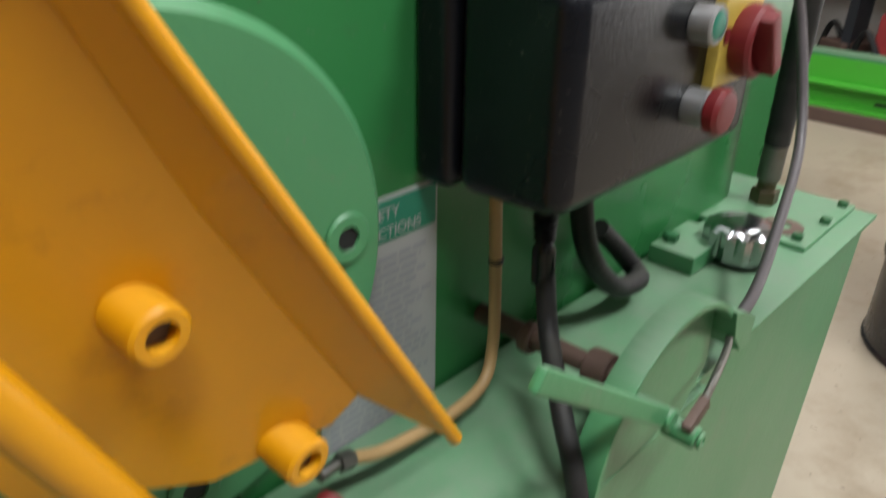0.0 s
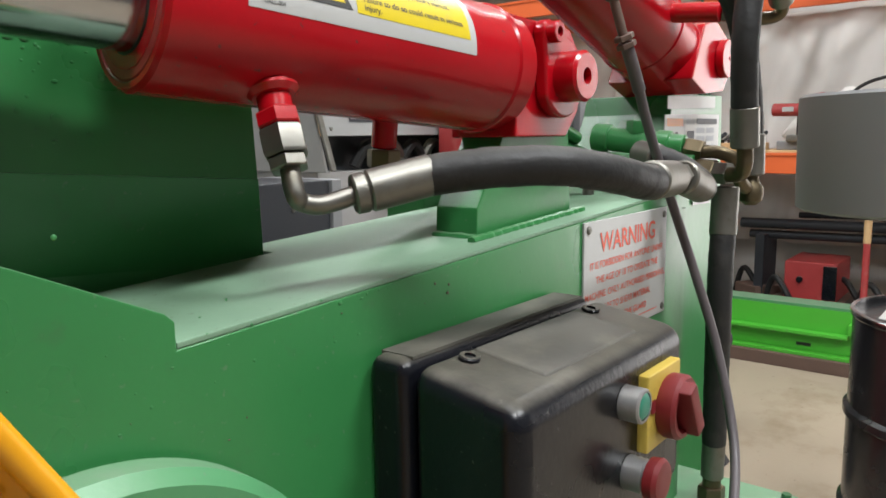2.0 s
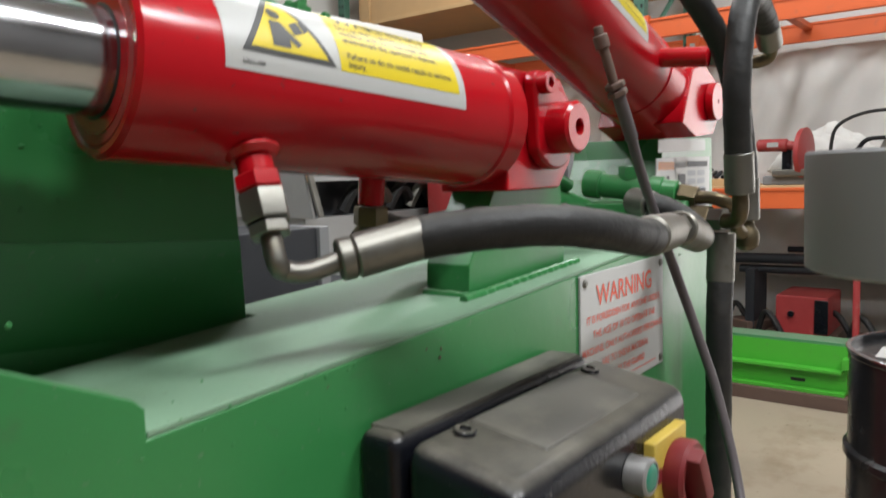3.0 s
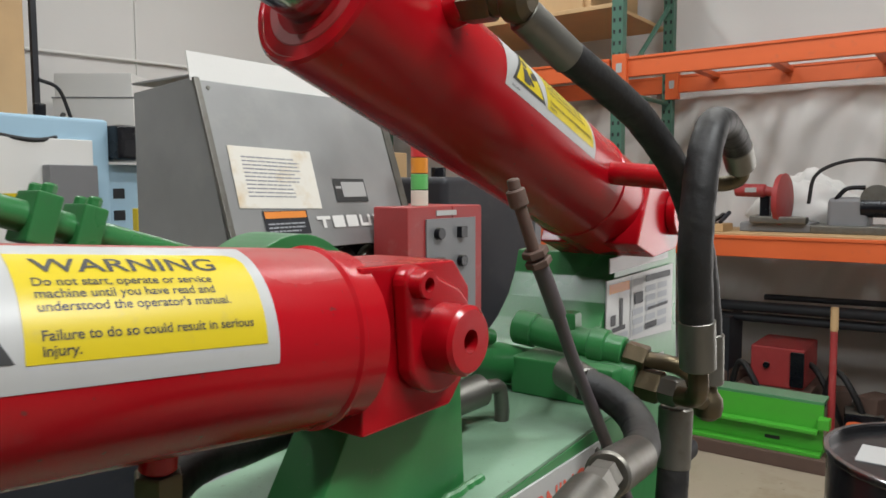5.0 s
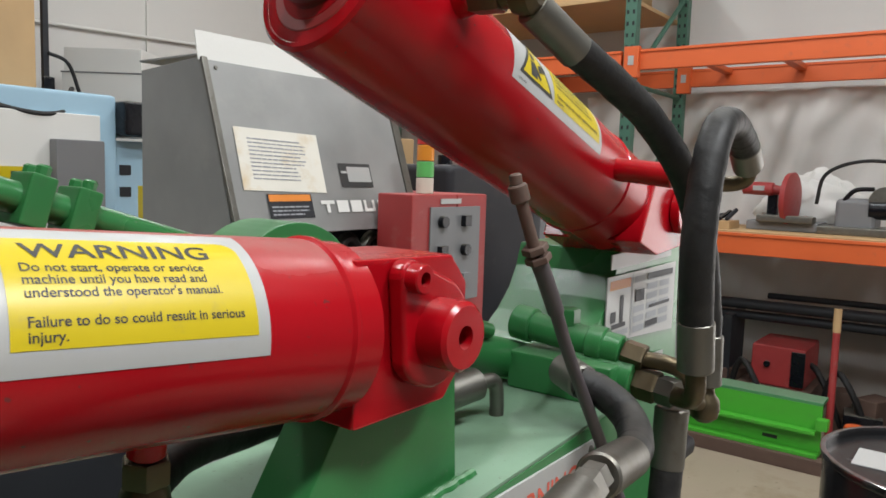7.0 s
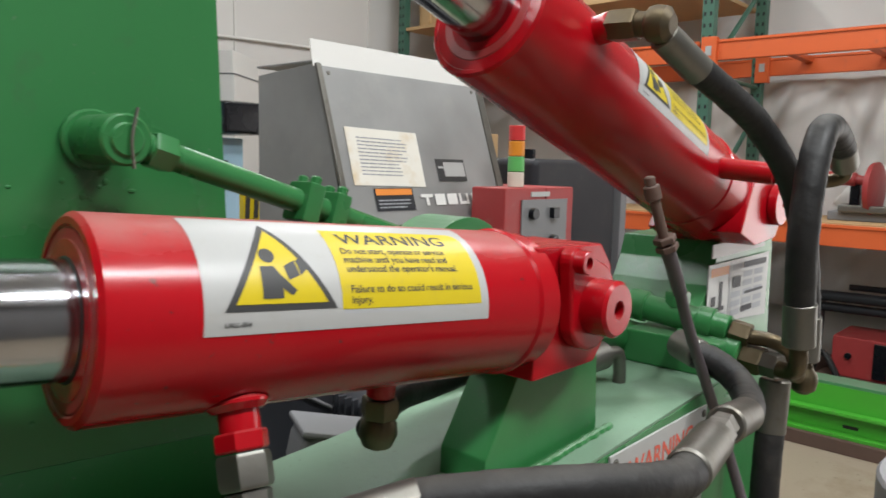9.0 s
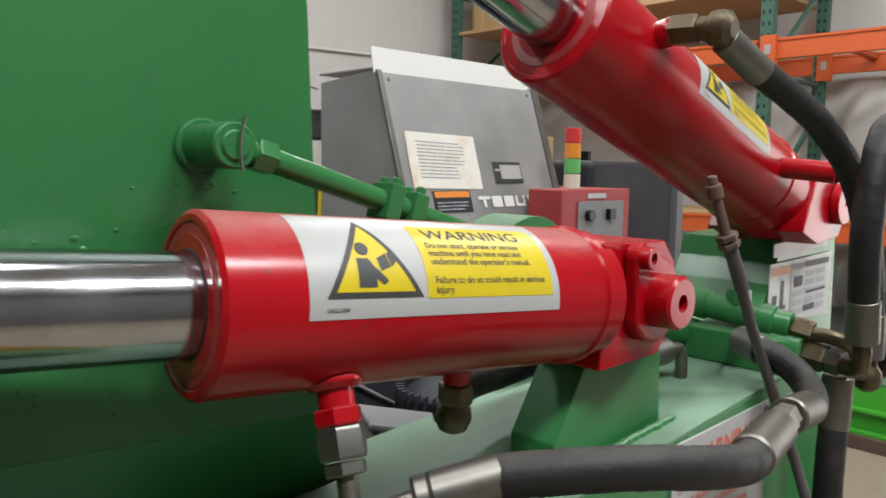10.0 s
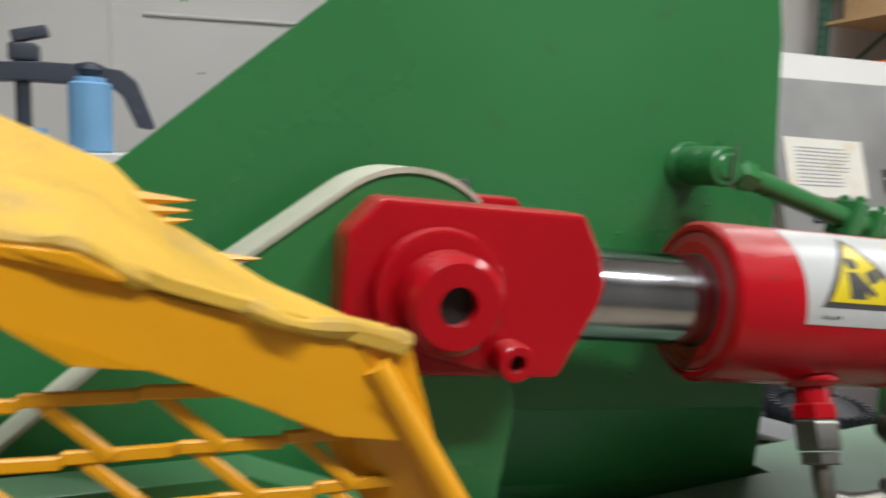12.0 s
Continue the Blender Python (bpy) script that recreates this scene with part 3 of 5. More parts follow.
part("port", join(rod(P1 - PD * 0.012, P1 + PD * 0.022, 0.0125, 28), ring(P1 - PD * 0.006, PD, 0.010, 0.0195, 0.012, 28, 0.004), nut(P1 + PD * 0.016, P1 + PD * 0.028, 0.0165)), RED, cyl, "red painted oil port")
P2 = on_axis(-0.17)
part("port", join(rod(P2 + Vector((0, 0.03, -0.05)), P2 + Vector((0, 0.034, -0.082)), 0.012, 24)), RED, cyl, "red painted oil port")


def decal(width, height, r, start, axis, a0, owner):
    """The warning sticker: white ground, yellow panel, triangle and black writing."""
    k = width / 0.225
    plate = part("sticker", wrap(sheet(0, width, 0, height, 30, 20), start, axis, r, a0, 0.0004), PAPER, owner, "white and yellow warning sticker, scuffed")

    def lay(bm, lift, material, name, rows=True):
        if rows:
            cut_rows(bm, 0.004 * k, height, 0.004 * k)
        part(name, wrap(bm, start, axis, r, a0, lift), material, plate)

    x0 = 0.092 * k
    lay(flat([(x0, 0.012 * k), (0.217 * k, 0.012 * k)] + [(0.217 * k - 0.010 * k * (1 - math.cos(radians(t))), 0.064 * k + 0.010 * k * math.sin(radians(t))) for t in range(0, 91, 15)] + [(x0, 0.074 * k)]), 0.0007, LABEL_YELLOW, "yellow_panel")
    lay(flat([(0.012 * k, 0.013 * k), (0.088 * k, 0.013 * k), (0.050 * k, 0.078 * k)]), 0.0007, INK, "triangle_border")
    lay(flat([(0.019 * k, 0.017 * k), (0.081 * k, 0.017 * k), (0.050 * k, 0.070 * k)]), 0.0010, LABEL_YELLOW, "triangle_field")
    lay(join(flat([(0.036 * k, 0.020 * k), (0.050 * k, 0.020 * k), (0.050 * k, 0.026 * k), (0.056 * k, 0.0215 * k), (0.0595 * k, 0.0245 * k), (0.050 * k, 0.034 * k), (0.046 * k, 0.040 * k), (0.037 * k, 0.040 * k)]), flat([(0.0475 * k + 0.0052 * k * math.cos(a * 0.5236) - 0.004 * k, 0.0475 * k + 0.0052 * k * math.sin(a * 0.5236)) for a in range(12)]), flat([(0.055 * k, 0.031 * k), (0.063 * k, 0.034 * k), (0.061 * k, 0.044 * k), (0.053 * k, 0.040 * k)]), flat([(0.064 * k, 0.034 * k), (0.071 * k, 0.040 * k), (0.066 * k, 0.047 * k), (0.062 * k, 0.0435 * k)])), 0.0013, INK, "symbol")
    heading = words("WARNING", 0.0150 * k)
    bmesh.ops.scale(heading, vec=(1.32, 1.0, 1.0), verts=heading.verts)
    lay(shift(heading, 0.102 * k, 0.0585 * k), 0.0010, INK, "writing")
    lines = ["Do not start, operate or service", "machine until you have read and", "understood the operator's manual.", "", "Failure to do so could result in serious", "injury."]
    for i, line in enumerate(lines):
        if line:
            lay(shift(words(line, 0.0070 * k), 0.099 * k, (0.0498 - 0.0069 * i) * k), 0.0010, INK, "writing")
    lay(shift(words("UALL-004", 0.004 * k), 0.012 * k, 0.0045 * k), 0.0007, INK, "writing")


decal(0.222, 0.086, R1, on_axis(-0.367), AX, -2, cyl)

# pedestal that carries the rear lug
ped = thing("cylinder_pedestal", -0.02, 0.13, 1.30, "green welded steel pedestal under the cylinder lug", "bracket")
part("block", prism([(-0.100, top_at(-0.1) - 0.002), (0.086, top_at(0.086) - 0.002), (0.080, 1.396), (-0.050, 1.396), (-0.0985, 1.321)], 0.066, 0.118, 0.0015), GREEN, ped)
part("foot_weld", tube([(-0.102, 0.118, top_at(-0.1)), (-0.102, 0.09, top_at(-0.1)), (-0.102, 0.064, top_at(-0.1))], 0.0045, 8, 6, 0.15), GREEN, ped)

# rear cylinder
UA, UB = Vector((0.032, 0.187, 1.732)), Vector((0.595, 0.1715, 1.531))
UX = (UB - UA).normalized()
UR = 0.0735
cyl2 = thing("hydraulic_cylinder", 0.62, 0.2, 1.40, "glossy red hydraulic cylinder slanting up from its mount", "hydraulic cylinder", "hydraulic cylinders")
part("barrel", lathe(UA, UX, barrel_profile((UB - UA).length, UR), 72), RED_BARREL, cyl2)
part("gland", ring(UA + UX * 0.0005, UX, 0.006, 0.056, 0.039, 60), RED_DUSTY, cyl2)
part("piston_rod", rod(UA - UX * 0.55, UA + UX * 0.02, 0.036, 48), CHROME, cyl2, "bright chrome piston rod")
part("weld_bead", ring(UA + UX * 0.50, UX, 0.008, UR + 0.002, UR - 0.002, 60, 0.003), RED, cyl2)
part("port", rod((0.135, 0.150, 1.712), (0.134, 0.098, 1.722), 0.016, 28), RED, cyl2)
part("port", rod((0.47, 0.14, 1.580), (0.472, 0.03, 1.570), 0.015, 28), RED, cyl2)
part("rear_lug", prism([(0.535, 1.480), (0.60, 1.458), (0.69, 1.465), (0.72, 1.50), (0.70, 1.56), (0.64, 1.585), (0.585, 1.572)], 0.094, 0.245, 0.003), RED, cyl2)
part("pin", ring((0.668, 0.093, 1.520), (0, -1, 0), 0.014, 0.033, 0.004, 40), RED, cyl2)
UPN = UX.cross(Vector((0, -1, 0)))
decal(0.21, 0.082, UR, UA + UX * 0.20, UX, -2, cyl2)

mount = thing("cylinder_mount", 0.66, 0.2, 0, "green steel mount of the rear cylinder with data plates", "bracket")
part("pillar", prism([(0.44, 0.30), (0.86, 0.30), (0.88, 1.0), (0.85, 1.465), (0.60, 1.46), (0.588, 1.425), (0.568, 1.39), (0.538, 1.36), (0.50, 1.335), (0.44, 1.315)], 0.15, 0.32, 0.002), GREEN, mount)
part("foot", box(0.44, 0.86, 0.10, 0.36, 0.0, 0.30, 0.004), GREEN, mount)
SY = 0.148
plates = part("data_plate", prism([(0.555, 1.424), (0.825, 1.428), (0.825, 1.312), (0.555, 1.330)], SY - 0.002, SY), PAPER, mount, "white data plate with faded print")
PRINT = Matrix(((1, 0, 0, 0), (0, 0, 1, 0), (0, 1, 0, 0), (0, 0, 0, 1)))
for nm, m, rows in (("orange_header", INK_ORANGE, [(0.562, 0.636, 1.404, 1.418)]),
                    ("divider", INK_GREY, [(0.641, 0.644, 1.328, 1.424)]),
                    ("pictogram", GREY_DARK, [(0.600, 0.612, 1.352, 1.394), (0.572, 0.622, 1.346, 1.353), (0.568, 0.586, 1.356, 1.372)]),
                    ("print", INK_GREY, [(0.562, 0.632, 1.334, 1.342)] + [(0.650 + 0.052 * c, 0.692 + 0.052 * c, 1.330 + 0.0155 * r, 1.340 + 0.0155 * r) for c in range(3) for r in range(6) if (c, r) not in ((0, 3), (0, 4))]),
                    ("dark_print", GREY_DARK, [(0.655, 0.690, 1.378, 1.396), (0.70, 0.81, 1.409, 1.419), (0.70, 0.75, 1.332, 1.342), (0.71, 0.80, 1.362, 1.367)])):
    part(nm, moved(bars(rows), Matrix.Translation((0, SY - (0.0028 if nm != "dark_print" else 0.0033), 0)) @ PRINT), m, plates)
part("data_plate", prism([(0.565, 1.456), (0.80, 1.462), (0.80, 1.440), (0.565, 1.434)], SY - 0.002, SY), PAPER, mount, "small white plate")
part("data_plate", prism([(0.70, 1.285), (0.79, 1.28), (0.79, 1.255), (0.70, 1.258)], SY - 0.002, SY), PAPER, mount, "small white plate")

# ---- electrics, tank, guard and hoses on the shear ----
# control box
cbox = thing("control_box", -0.15, FACE, 1.058, "dusty black plastic control box screwed to the green frame", "switch box")
BX0, BX1, BZ0, BZ1 = -0.296, -0.008, 1.055, 1.229
part("base", box(BX0, BX1, -0.012, FACE, BZ0, BZ1, 0.012, 4), BLACK, cbox)
lid = box(BX0 + 0.001, BX1 - 0.001, -0.114, -0.014, BZ0 + 0.001, BZ1 - 0.001)
for v in lid.verts:
    if v.co.y < -0.05:
        v.co.z += -0.014 if v.co.z > 1.15 else 0.006
        v.co.x += -0.004 if v.co.x < -0.15 else -0.006
bmesh.ops.bevel(lid, geom=lid.edges[:], offset=0.017, segments=5, profile=0.5, affect="EDGES")
part("lid", lid, BLACK, cbox)
part("top_panel", moved(box(-0.232, -0.075, -0.094, -0.026, -0.004, 0.0045, 0.004, 3), pose(0, 0, 1.2275, 8.0, 0, 0)), BLACK_DUSTY, cbox, "dusty raised panel of the lid")
part("dust_ledge", box(BX0 + 0.014, BX1 - 0.014, -0.008, FACE - 0.004, BZ1 - 0.002, BZ1 + 0.0006), BLACK_DUSTY, cbox)
for sx in (-0.250, -0.057):
    s = part("lid_screw", ring((sx, -0.036, 1.2215), (0, -0.2, 1), 0.007, 0.0085, 0.0045, 24, 0.001), BLACK, cbox)
    part("recess", rod((sx, -0.036, 1.2225), (sx, -0.0365, 1.2265), 0.0047, 16, 0.0002), DARK, s)
BF = -0.113
for bx, bz, m, nm in ((-0.145, 1.177, mat("green_button", (0.03, 0.24, 0.16), 0.4, vary=0.05, bump=0), "start_button"), (-0.136, 1.114, RED_PLASTIC, "stop_button")):
    b = part(nm, join(ring((bx, BF + 0.004, bz), (0, -1, 0), 0.005, 0.0165, 0.0115, 36), ring((bx, BF, bz), (0, -1, 0), 0.019, 0.0145, 0.0112, 36)), COLLAR, cbox, "chrome-ringed push button")
    if nm == "start_button":
        part("cap", lathe((bx, BF - 0.005, bz), (0, -1, 0), [(0, 0.011), (0.013, 0.011), (0.0145, 0.009), (0.015, 0.004)], 32), m, b, "flat green cap")
    else:
        part("cap", lathe((bx, BF - 0.012, bz), (0, -1, 0), [(0, 0.010), (0.006, 0.010), (0.009, 0.0175), (0.017, 0.0185), (0.0205, 0.016), (0.022, 0.008)], 36), m, b, "red mushroom cap")
sw = part("isolator_switch", box(-0.118, -0.048, BF - 0.010, BF + 0.003, 1.124, 1.192, 0.002), mat("yellow_plastic", (0.50, 0.36, 0.06), 0.5, dirt=0.3, dirt_colour=(0.25, 0.17, 0.05), dirt_scale=40), cbox, "yellow isolator plate")
part("knob", lathe((-0.077, BF - 0.009, 1.157), (0, -1, 0), [(0, 0.026), (0.004, 0.0285), (0.015, 0.0285), (0.018, 0.026), (0.018, 0.022), (0.011, 0.021)], 48), RED_PLASTIC, sw, "dark red round switch knob")
part("grip", moved(box(-0.026, 0.026, -0.016, 0.016, -0.008, 0.008, 0.003), Matrix.Translation((-0.077, BF - 0.022, 1.157)) @ Matrix.Rotation(radians(62), 4, "Y")), RED_PLASTIC, sw)
part("padlock_hole", box(-0.114, -0.106, BF - 0.0115, BF - 0.011, 1.159, 1.170, 0.0008), RED_PLASTIC, sw)

# warning plate on the frame
wp = thing("warning_plate", 0.16, FACE, 1.17, "white metal warning plate with red lettering, riveted to the frame", "sign")
part("plate", box(0.045, 0.276, FACE - 0.003, FACE, 1.152, 1.295, 0.001), PAPER, wp)
FLAT = Matrix(((1, 0, 0, 0), (0, 0, 1, 0), (0, 1, 0, 0), (0, 0, 0, 1)))


def on_face(bm, x, y, z):
    return moved(bm, Matrix.Translation((x, y, z)) @ FLAT)


part("writing", on_face(words("WARNING", 0.032, "CENTER"), 0.160, FACE - 0.0036, 1.258), INK_RED, wp)
for i, line in enumerate(["IT IS FORBIDDEN FOR ANYONE UNDER", "THE AGE OF 18 TO OPERATE THE", "MACHINE. ONLY AUTHORISED PERSONNEL", "ARE TO SHEAR MATERIAL", "BEHIND THE GUARD"]):
    part("writing", on_face(words(line, 0.0115, "CENTER"), 0.160, FACE - 0.0036, 1.240 - 0.0175 * i), INK_RED, wp)
part("rule", on_face(bars([(-0.09, 0.09, 0, 0.0012)]), 0.160, FACE - 0.0036, 1.162), INK_RED, wp)
for sx, sz in ((0.055, 1.286), (0.266, 1.286), (0.055, 1.161), (0.266, 1.161)):
    part("rivet", lathe((sx, FACE - 0.002, sz), (0, -1, 0), [(0, 0.005), (0.002, 0.0048), (0.0035, 0.003)], 16), STEEL, wp)

# instruction sheet
sheet_t = thing("instruction_sheet", -0.31, FACE, 0.93, "dusty white safety instruction sheet with a green heading", "sign")
part("plate", box(-0.40, -0.268, FACE - 0.002, FACE, 0.822, 1.050, 0.0006), PAPER, sheet_t)
part("heading", box(-0.397, -0.271, FACE - 0.003, FACE - 0.002, 1.012, 1.047, 0.0003), INK_GREEN, sheet_t)
part("writing", on_face(words("SAFETY", 0.013, "CENTER"), -0.334, FACE - 0.0036, 1.032), PAPER, sheet_t)
part("writing", on_face(words("INSTRUCTIONS", 0.013, "CENTER"), -0.334, FACE - 0.0036, 1.016), PAPER, sheet_t)
part("print", on_face(bars(text_rows(-0.392, -0.276, [0.83 + 0.0072 * i for i in range(24)], 0.0036, 5)), 0, FACE - 0.0028, 0), INK_GREY, sheet_t)

# oil tank
tank = thing("oil_tank", 0.0, -0.05, 0, "pale green welded hydraulic oil tank beside the frame", "tank")
TZ = 0.838
TY = -0.137
part("shell", prism([(-0.72, 0.16), (0.36, 0.16), (0.458, TZ - 0.004), (-0.72, TZ - 0.004)], TY, 0.022, 0.002), GREEN_LIGHT, tank)
part("tank_top", box(-0.722, 0.468, TY - 0.010, 0.0225, TZ - 0.004, TZ + 0.003, 0.0015), GREEN_LIGHT, tank, "pale green tank top with an overhanging lip")
part("end_extension", prism([(0.30, 0.40), (0.40, 0.40), (0.465, TZ - 0.006), (0.30, TZ - 0.006)], 0.0245, 0.12, 0.002), GREEN_LIGHT, tank)
cv = part("cover_plate", box(0.265, 0.462, -0.118, 0.105, TZ + 0.003, TZ + 0.010, 0.0015), GREEN_LIGHT, tank)
for bx, by in ((0.285, -0.10), (0.365, -0.108), (0.445, -0.105), (0.445, 0.0), (0.445, 0.09), (0.36, 0.092), (0.285, 0.09)):
    part("bolt", nut((bx, by, TZ + 0.010), (bx, by, TZ + 0.018), 0.0075), GREEN_DARK, cv)
fl = part("filler_block", box(0.10, 0.20, -0.045, 0.015, TZ + 0.003, TZ + 0.028, 0.003), GREEN_LIGHT, tank)
part("bolt", nut((0.125, 0.0, TZ + 0.028), (0.125, 0.0, TZ + 0.038), 0.010), GREEN_DARK, fl)
capb = lathe((0.185, -0.062, TZ + 0.003), (0, 0, 1), [(0, 0.030), (0.012, 0.030), (0.013, 0.042), (0.045, 0.042), (0.050, 0.037), (0.053, 0.030), (0.054, 0.012)], 48)
for v in capb.verts:
    d = Vector((v.co.x - 0.185, v.co.y + 0.062))
    if d.length > 0.0415:
        k = 1 + 0.07 * math.cos(12 * math.atan2(d.y, d.x))
        v.co.x, v.co.y = 0.185 + d.x * k, -0.062 + d.y * k
part("filler_cap", capb, CHROME, tank, "ribbed chrome filler cap")
part("gasket", ring((0.31, -0.07, TZ + 0.010), (0, 0, 1), 0.002, 0.028, 0.012, 32, 0.0004), RUST, tank, "reddish brown gasket")
part("leg", box(-0.7, -0.62, -0.12, 0.0, 0, 0.165, 0.004), GREEN_LIGHT, tank)
part("leg", box(0.26, 0.34, -0.12, 0.0, 0, 0.165, 0.004), GREEN_LIGHT, tank)

# slotted lever bracket on the tank
lev = thing("lever_bracket", -0.15, -0.15, TZ, "green slotted quadrant bracket with a hand lever", "bracket")
QX, QZ, QR = -0.165, 0.835, 0.124
rim_out = arc(QX, QZ, QR, 188, 42, 28)
part("rim", prism(rim_out + [(x, z) for x, z in arc(QX, QZ, QR - 0.006, 42, 188, 28)], -0.164, -0.138, 0.0012), GREEN_LIGHT, lev)
part("web", prism(arc(QX, QZ, QR - 0.0055, 185, 45, 24) + [(-0.075, 0.86), (-0.12, 0.815)], -0.148, -0.1425, 0.0008), GREEN_LIGHT, lev)
part("flange", prism([(-0.30, 0.775), (-0.06, 0.775), (-0.06, 0.822), (-0.30, 0.822)], -0.149, -0.1382, 0.002), GREEN_LIGHT, lev)
part("ear", prism([(-0.082, 0.925), (-0.062, 0.918), (-0.028, 0.897), (-0.030, 0.868), (-0.050, 0.868), (-0.072, 0.893)], -0.168, -0.138, 0.0015), GREEN_LIGHT, lev)
part("slot", prism(arc(QX, QZ, 0.103, 178, 120, 12) + arc(QX, QZ, 0.094, 120, 178, 12), -0.1492, -0.1478), DARK, lev)
part("lever", moved(box(-0.1255, 0.1255, -0.004, 0.004, -0.0085, 0.0085, 0.003), Matrix.Translation((-0.300, -0.178, 0.9535)) @ Matrix.Rotation(radians(36.4), 4, "Y")), GREEN_LIGHT, lev)
part("lever_pivot", rod((-0.222, -0.186, 0.896), (-0.222, -0.130, 0.896), 0.009, 24), GREEN_LIGHT, lev)
part("swivel", join(rod((-0.213, -0.204, 0.884), (-0.213, -0.176, 0.884), 0.0095, 20), ring((-0.213, -0.205, 0.884), (0, -1, 0), 0.003, 0.007, 0.0035, 20, 0.0005)), GREEN_LIGHT, lev)
part("clevis", moved(box(-0.020, 0.012, -0.004, 0.004, -0.006, 0.006, 0.0015), Matrix.Translation((-0.203, -0.196, 0.901)) @ Matrix.Rotation(radians(-25), 4, "Y")), RUST, lev, "dull brown clevis")
part("cable_end", tube([(-0.200, -0.196, 0.902), (-0.16, -0.188, 0.906), (-0.10, -0.172, 0.896), (-0.05, -0.155, 0.887)], 0.0035, 10), STEEL, lev, "bare steel cable end")

# yellow guard
guard = thing("machine_guard", -0.7, -0.09, 0.93, "chipped yellow sheet and mesh guard over the jaw", "guard")
E0, E1 = Vector((-0.724, -0.106, 1.522)), Vector((-0.384, -0.106, 0.931))
ED = (E1 - E0).normalized()
INW = Vector((ED.z, 0, -ED.x)) * 1.0


def strip(points, thick, bevel=0.002):
    """A bent sheet strip: rows of (outer, inner) points, thickened along y."""
    bm = bmesh.new()
    ro = []
    for a, b in points:
        ro.append([bm.verts.new(Vector(a)), bm.verts.new(Vector(b)), bm.verts.new(Vector(b) + Vector((0, thick, 0))), bm.verts.new(Vector(a) + Vector((0, thick, 0)))])
    for p, q in zip(ro, ro[1:]):
        for i in range(4):
            bm.faces.new((p[i], p[(i + 1) % 4], q[(i + 1) % 4], q[i]))
    bm.faces.new(ro[0])
    bm.faces.new(ro[-1][::-1])
    bmesh.ops.recalc_face_normals(bm, faces=bm.faces[:])
    bmesh.ops.bevel(bm, geom=bm.edges[:], offset=bevel, segments=2, profile=0.5, affect="EDGES")
    return bm


IN = Vector((-0.875, 0, -0.486))


def edge_at(z):
    """The guard's outer edge at a height."""
    return E0 + (E1 - E0) * ((E0.z - z) / (E0.z - E1.z))


rows = [(edge_at(z), Vector((x, y, zi))) for z, x, y, zi in ((1.522, -0.745, -0.090, 1.500), (1.35, -0.640, -0.086, 1.330), (1.245, -0.572, -0.083, 1.226), (1.165, -0.533, -0.080, 1.140), (1.09, -0.494, -0.080, 1.070), (1.015, -0.446, -0.080, 0.988), (0.985, -0.424, -0.086, 0.966), (0.931, -0.3855, -0.100, 0.929))]
part("edge_flange", strip(rows, 0.005, 0.0012), YELLOW, guard, "folded yellow flange, paint rubbed at the edge")
part("edge_lip", tube([edge_at(1.514 - 0.0972 * i) + Vector((0, 0.001, 0)) for i in range(7)], 0.0052, 12, 4), YELLOW, guard)
plate = prism([(-0.66, 1.355), (-0.571, 1.226), (-0.532, 1.140), (-0.493, 1.070), (-0.446, 0.988), (-0.463, 0.972), (-0.53, 0.955), (-0.62, 0.985), (-0.78, 1.30)], -0.081, -0.075, 0.001)
# plate leans back from the edge so its shape keeps it in shade
for v in plate.verts:
    v.co.y += 0.38 * max(0.0, (v.co - E0).dot(IN) - 0.024)
part("lower_plate", plate, YELLOW, guard)
part("rail", rod((-0.735, -0.10, 1.345), (-0.54, -0.10, 0.89), 0.0115, 24), YELLOW, guard)
for bx, bz in ((-0.561, 1.090), (-0.491, 0.970)):
    b = part("bolt", ring((bx, -0.058, bz), (0.05, -1, -0.1), 0.031, 0.0155, 0.0085, 32, 0.002), YELLOW, guard, "worn socket head bolt")
    part("socket", lathe((bx + 0.0012, -0.080, bz - 0.002), (0, -1, 0), [(0, 0.0087), (0.001, 0.0087)], 6), RUST, b)
    part("spacer", rod((bx, -0.064, bz), (bx, -0.0, bz), 0.011, 20), YELLOW, guard)
SKIRT_TOP = [(-0.706, 1.519), (-0.724, 1.525), (-0.747, 1.529), (-0.765, 1.536), (-0.784, 1.541), (-0.796, 1.546), (-0.81, 1.555), (-0.83, 1.557), (-0.87, 1.566), (-0.95, 1.588), (-1.05, 1.615)]
skirt = prism(SKIRT_TOP + [(-1.05, 1.588), (-0.95, 1.562), (-0.87, 1.545), (-0.831, 1.533), (-0.812, 1.522), (-0.792, 1.517), (-0.773, 1.508), (-0.752, 1.500), (-0.732, 1.490), (-0.697, 1.484)], -0.106, -0.102, 0.0008)
for v in skirt.verts:
    v.co.y += 0.005 * math.sin(v.co.x * 95) + 0.003 * math.sin(v.co.x * 41 + 1)
part("skirt", skirt, YELLOW, guard, "dented yellow sheet skirt")
part("frayed_rim", tube([(x, -0.104 + 0.004 * math.sin(x * 95), z + 0.001) for x, z in SKIRT_TOP] , 0.0032, 8, 5, 0.25), YELLOW_DUSTY, guard, "rubbed pale rim of the skirt")
topf = bmesh.new()
tv = []
for x, z0, y1, z1 in ((-0.708, 1.521, -0.06, 1.516), (-0.747, 1.530, -0.022, 1.526), (-0.784, 1.542, 0.0, 1.548), (-0.81, 1.556, 0.018, 1.577), (-0.85, 1.563, 0.022, 1.598), (-0.95, 1.590, 0.03, 1.645), (-1.05, 1.618, 0.03, 1.685)):
    tv.append((Vector((x, -0.106, z0)), Vector((x, y1, z1))))
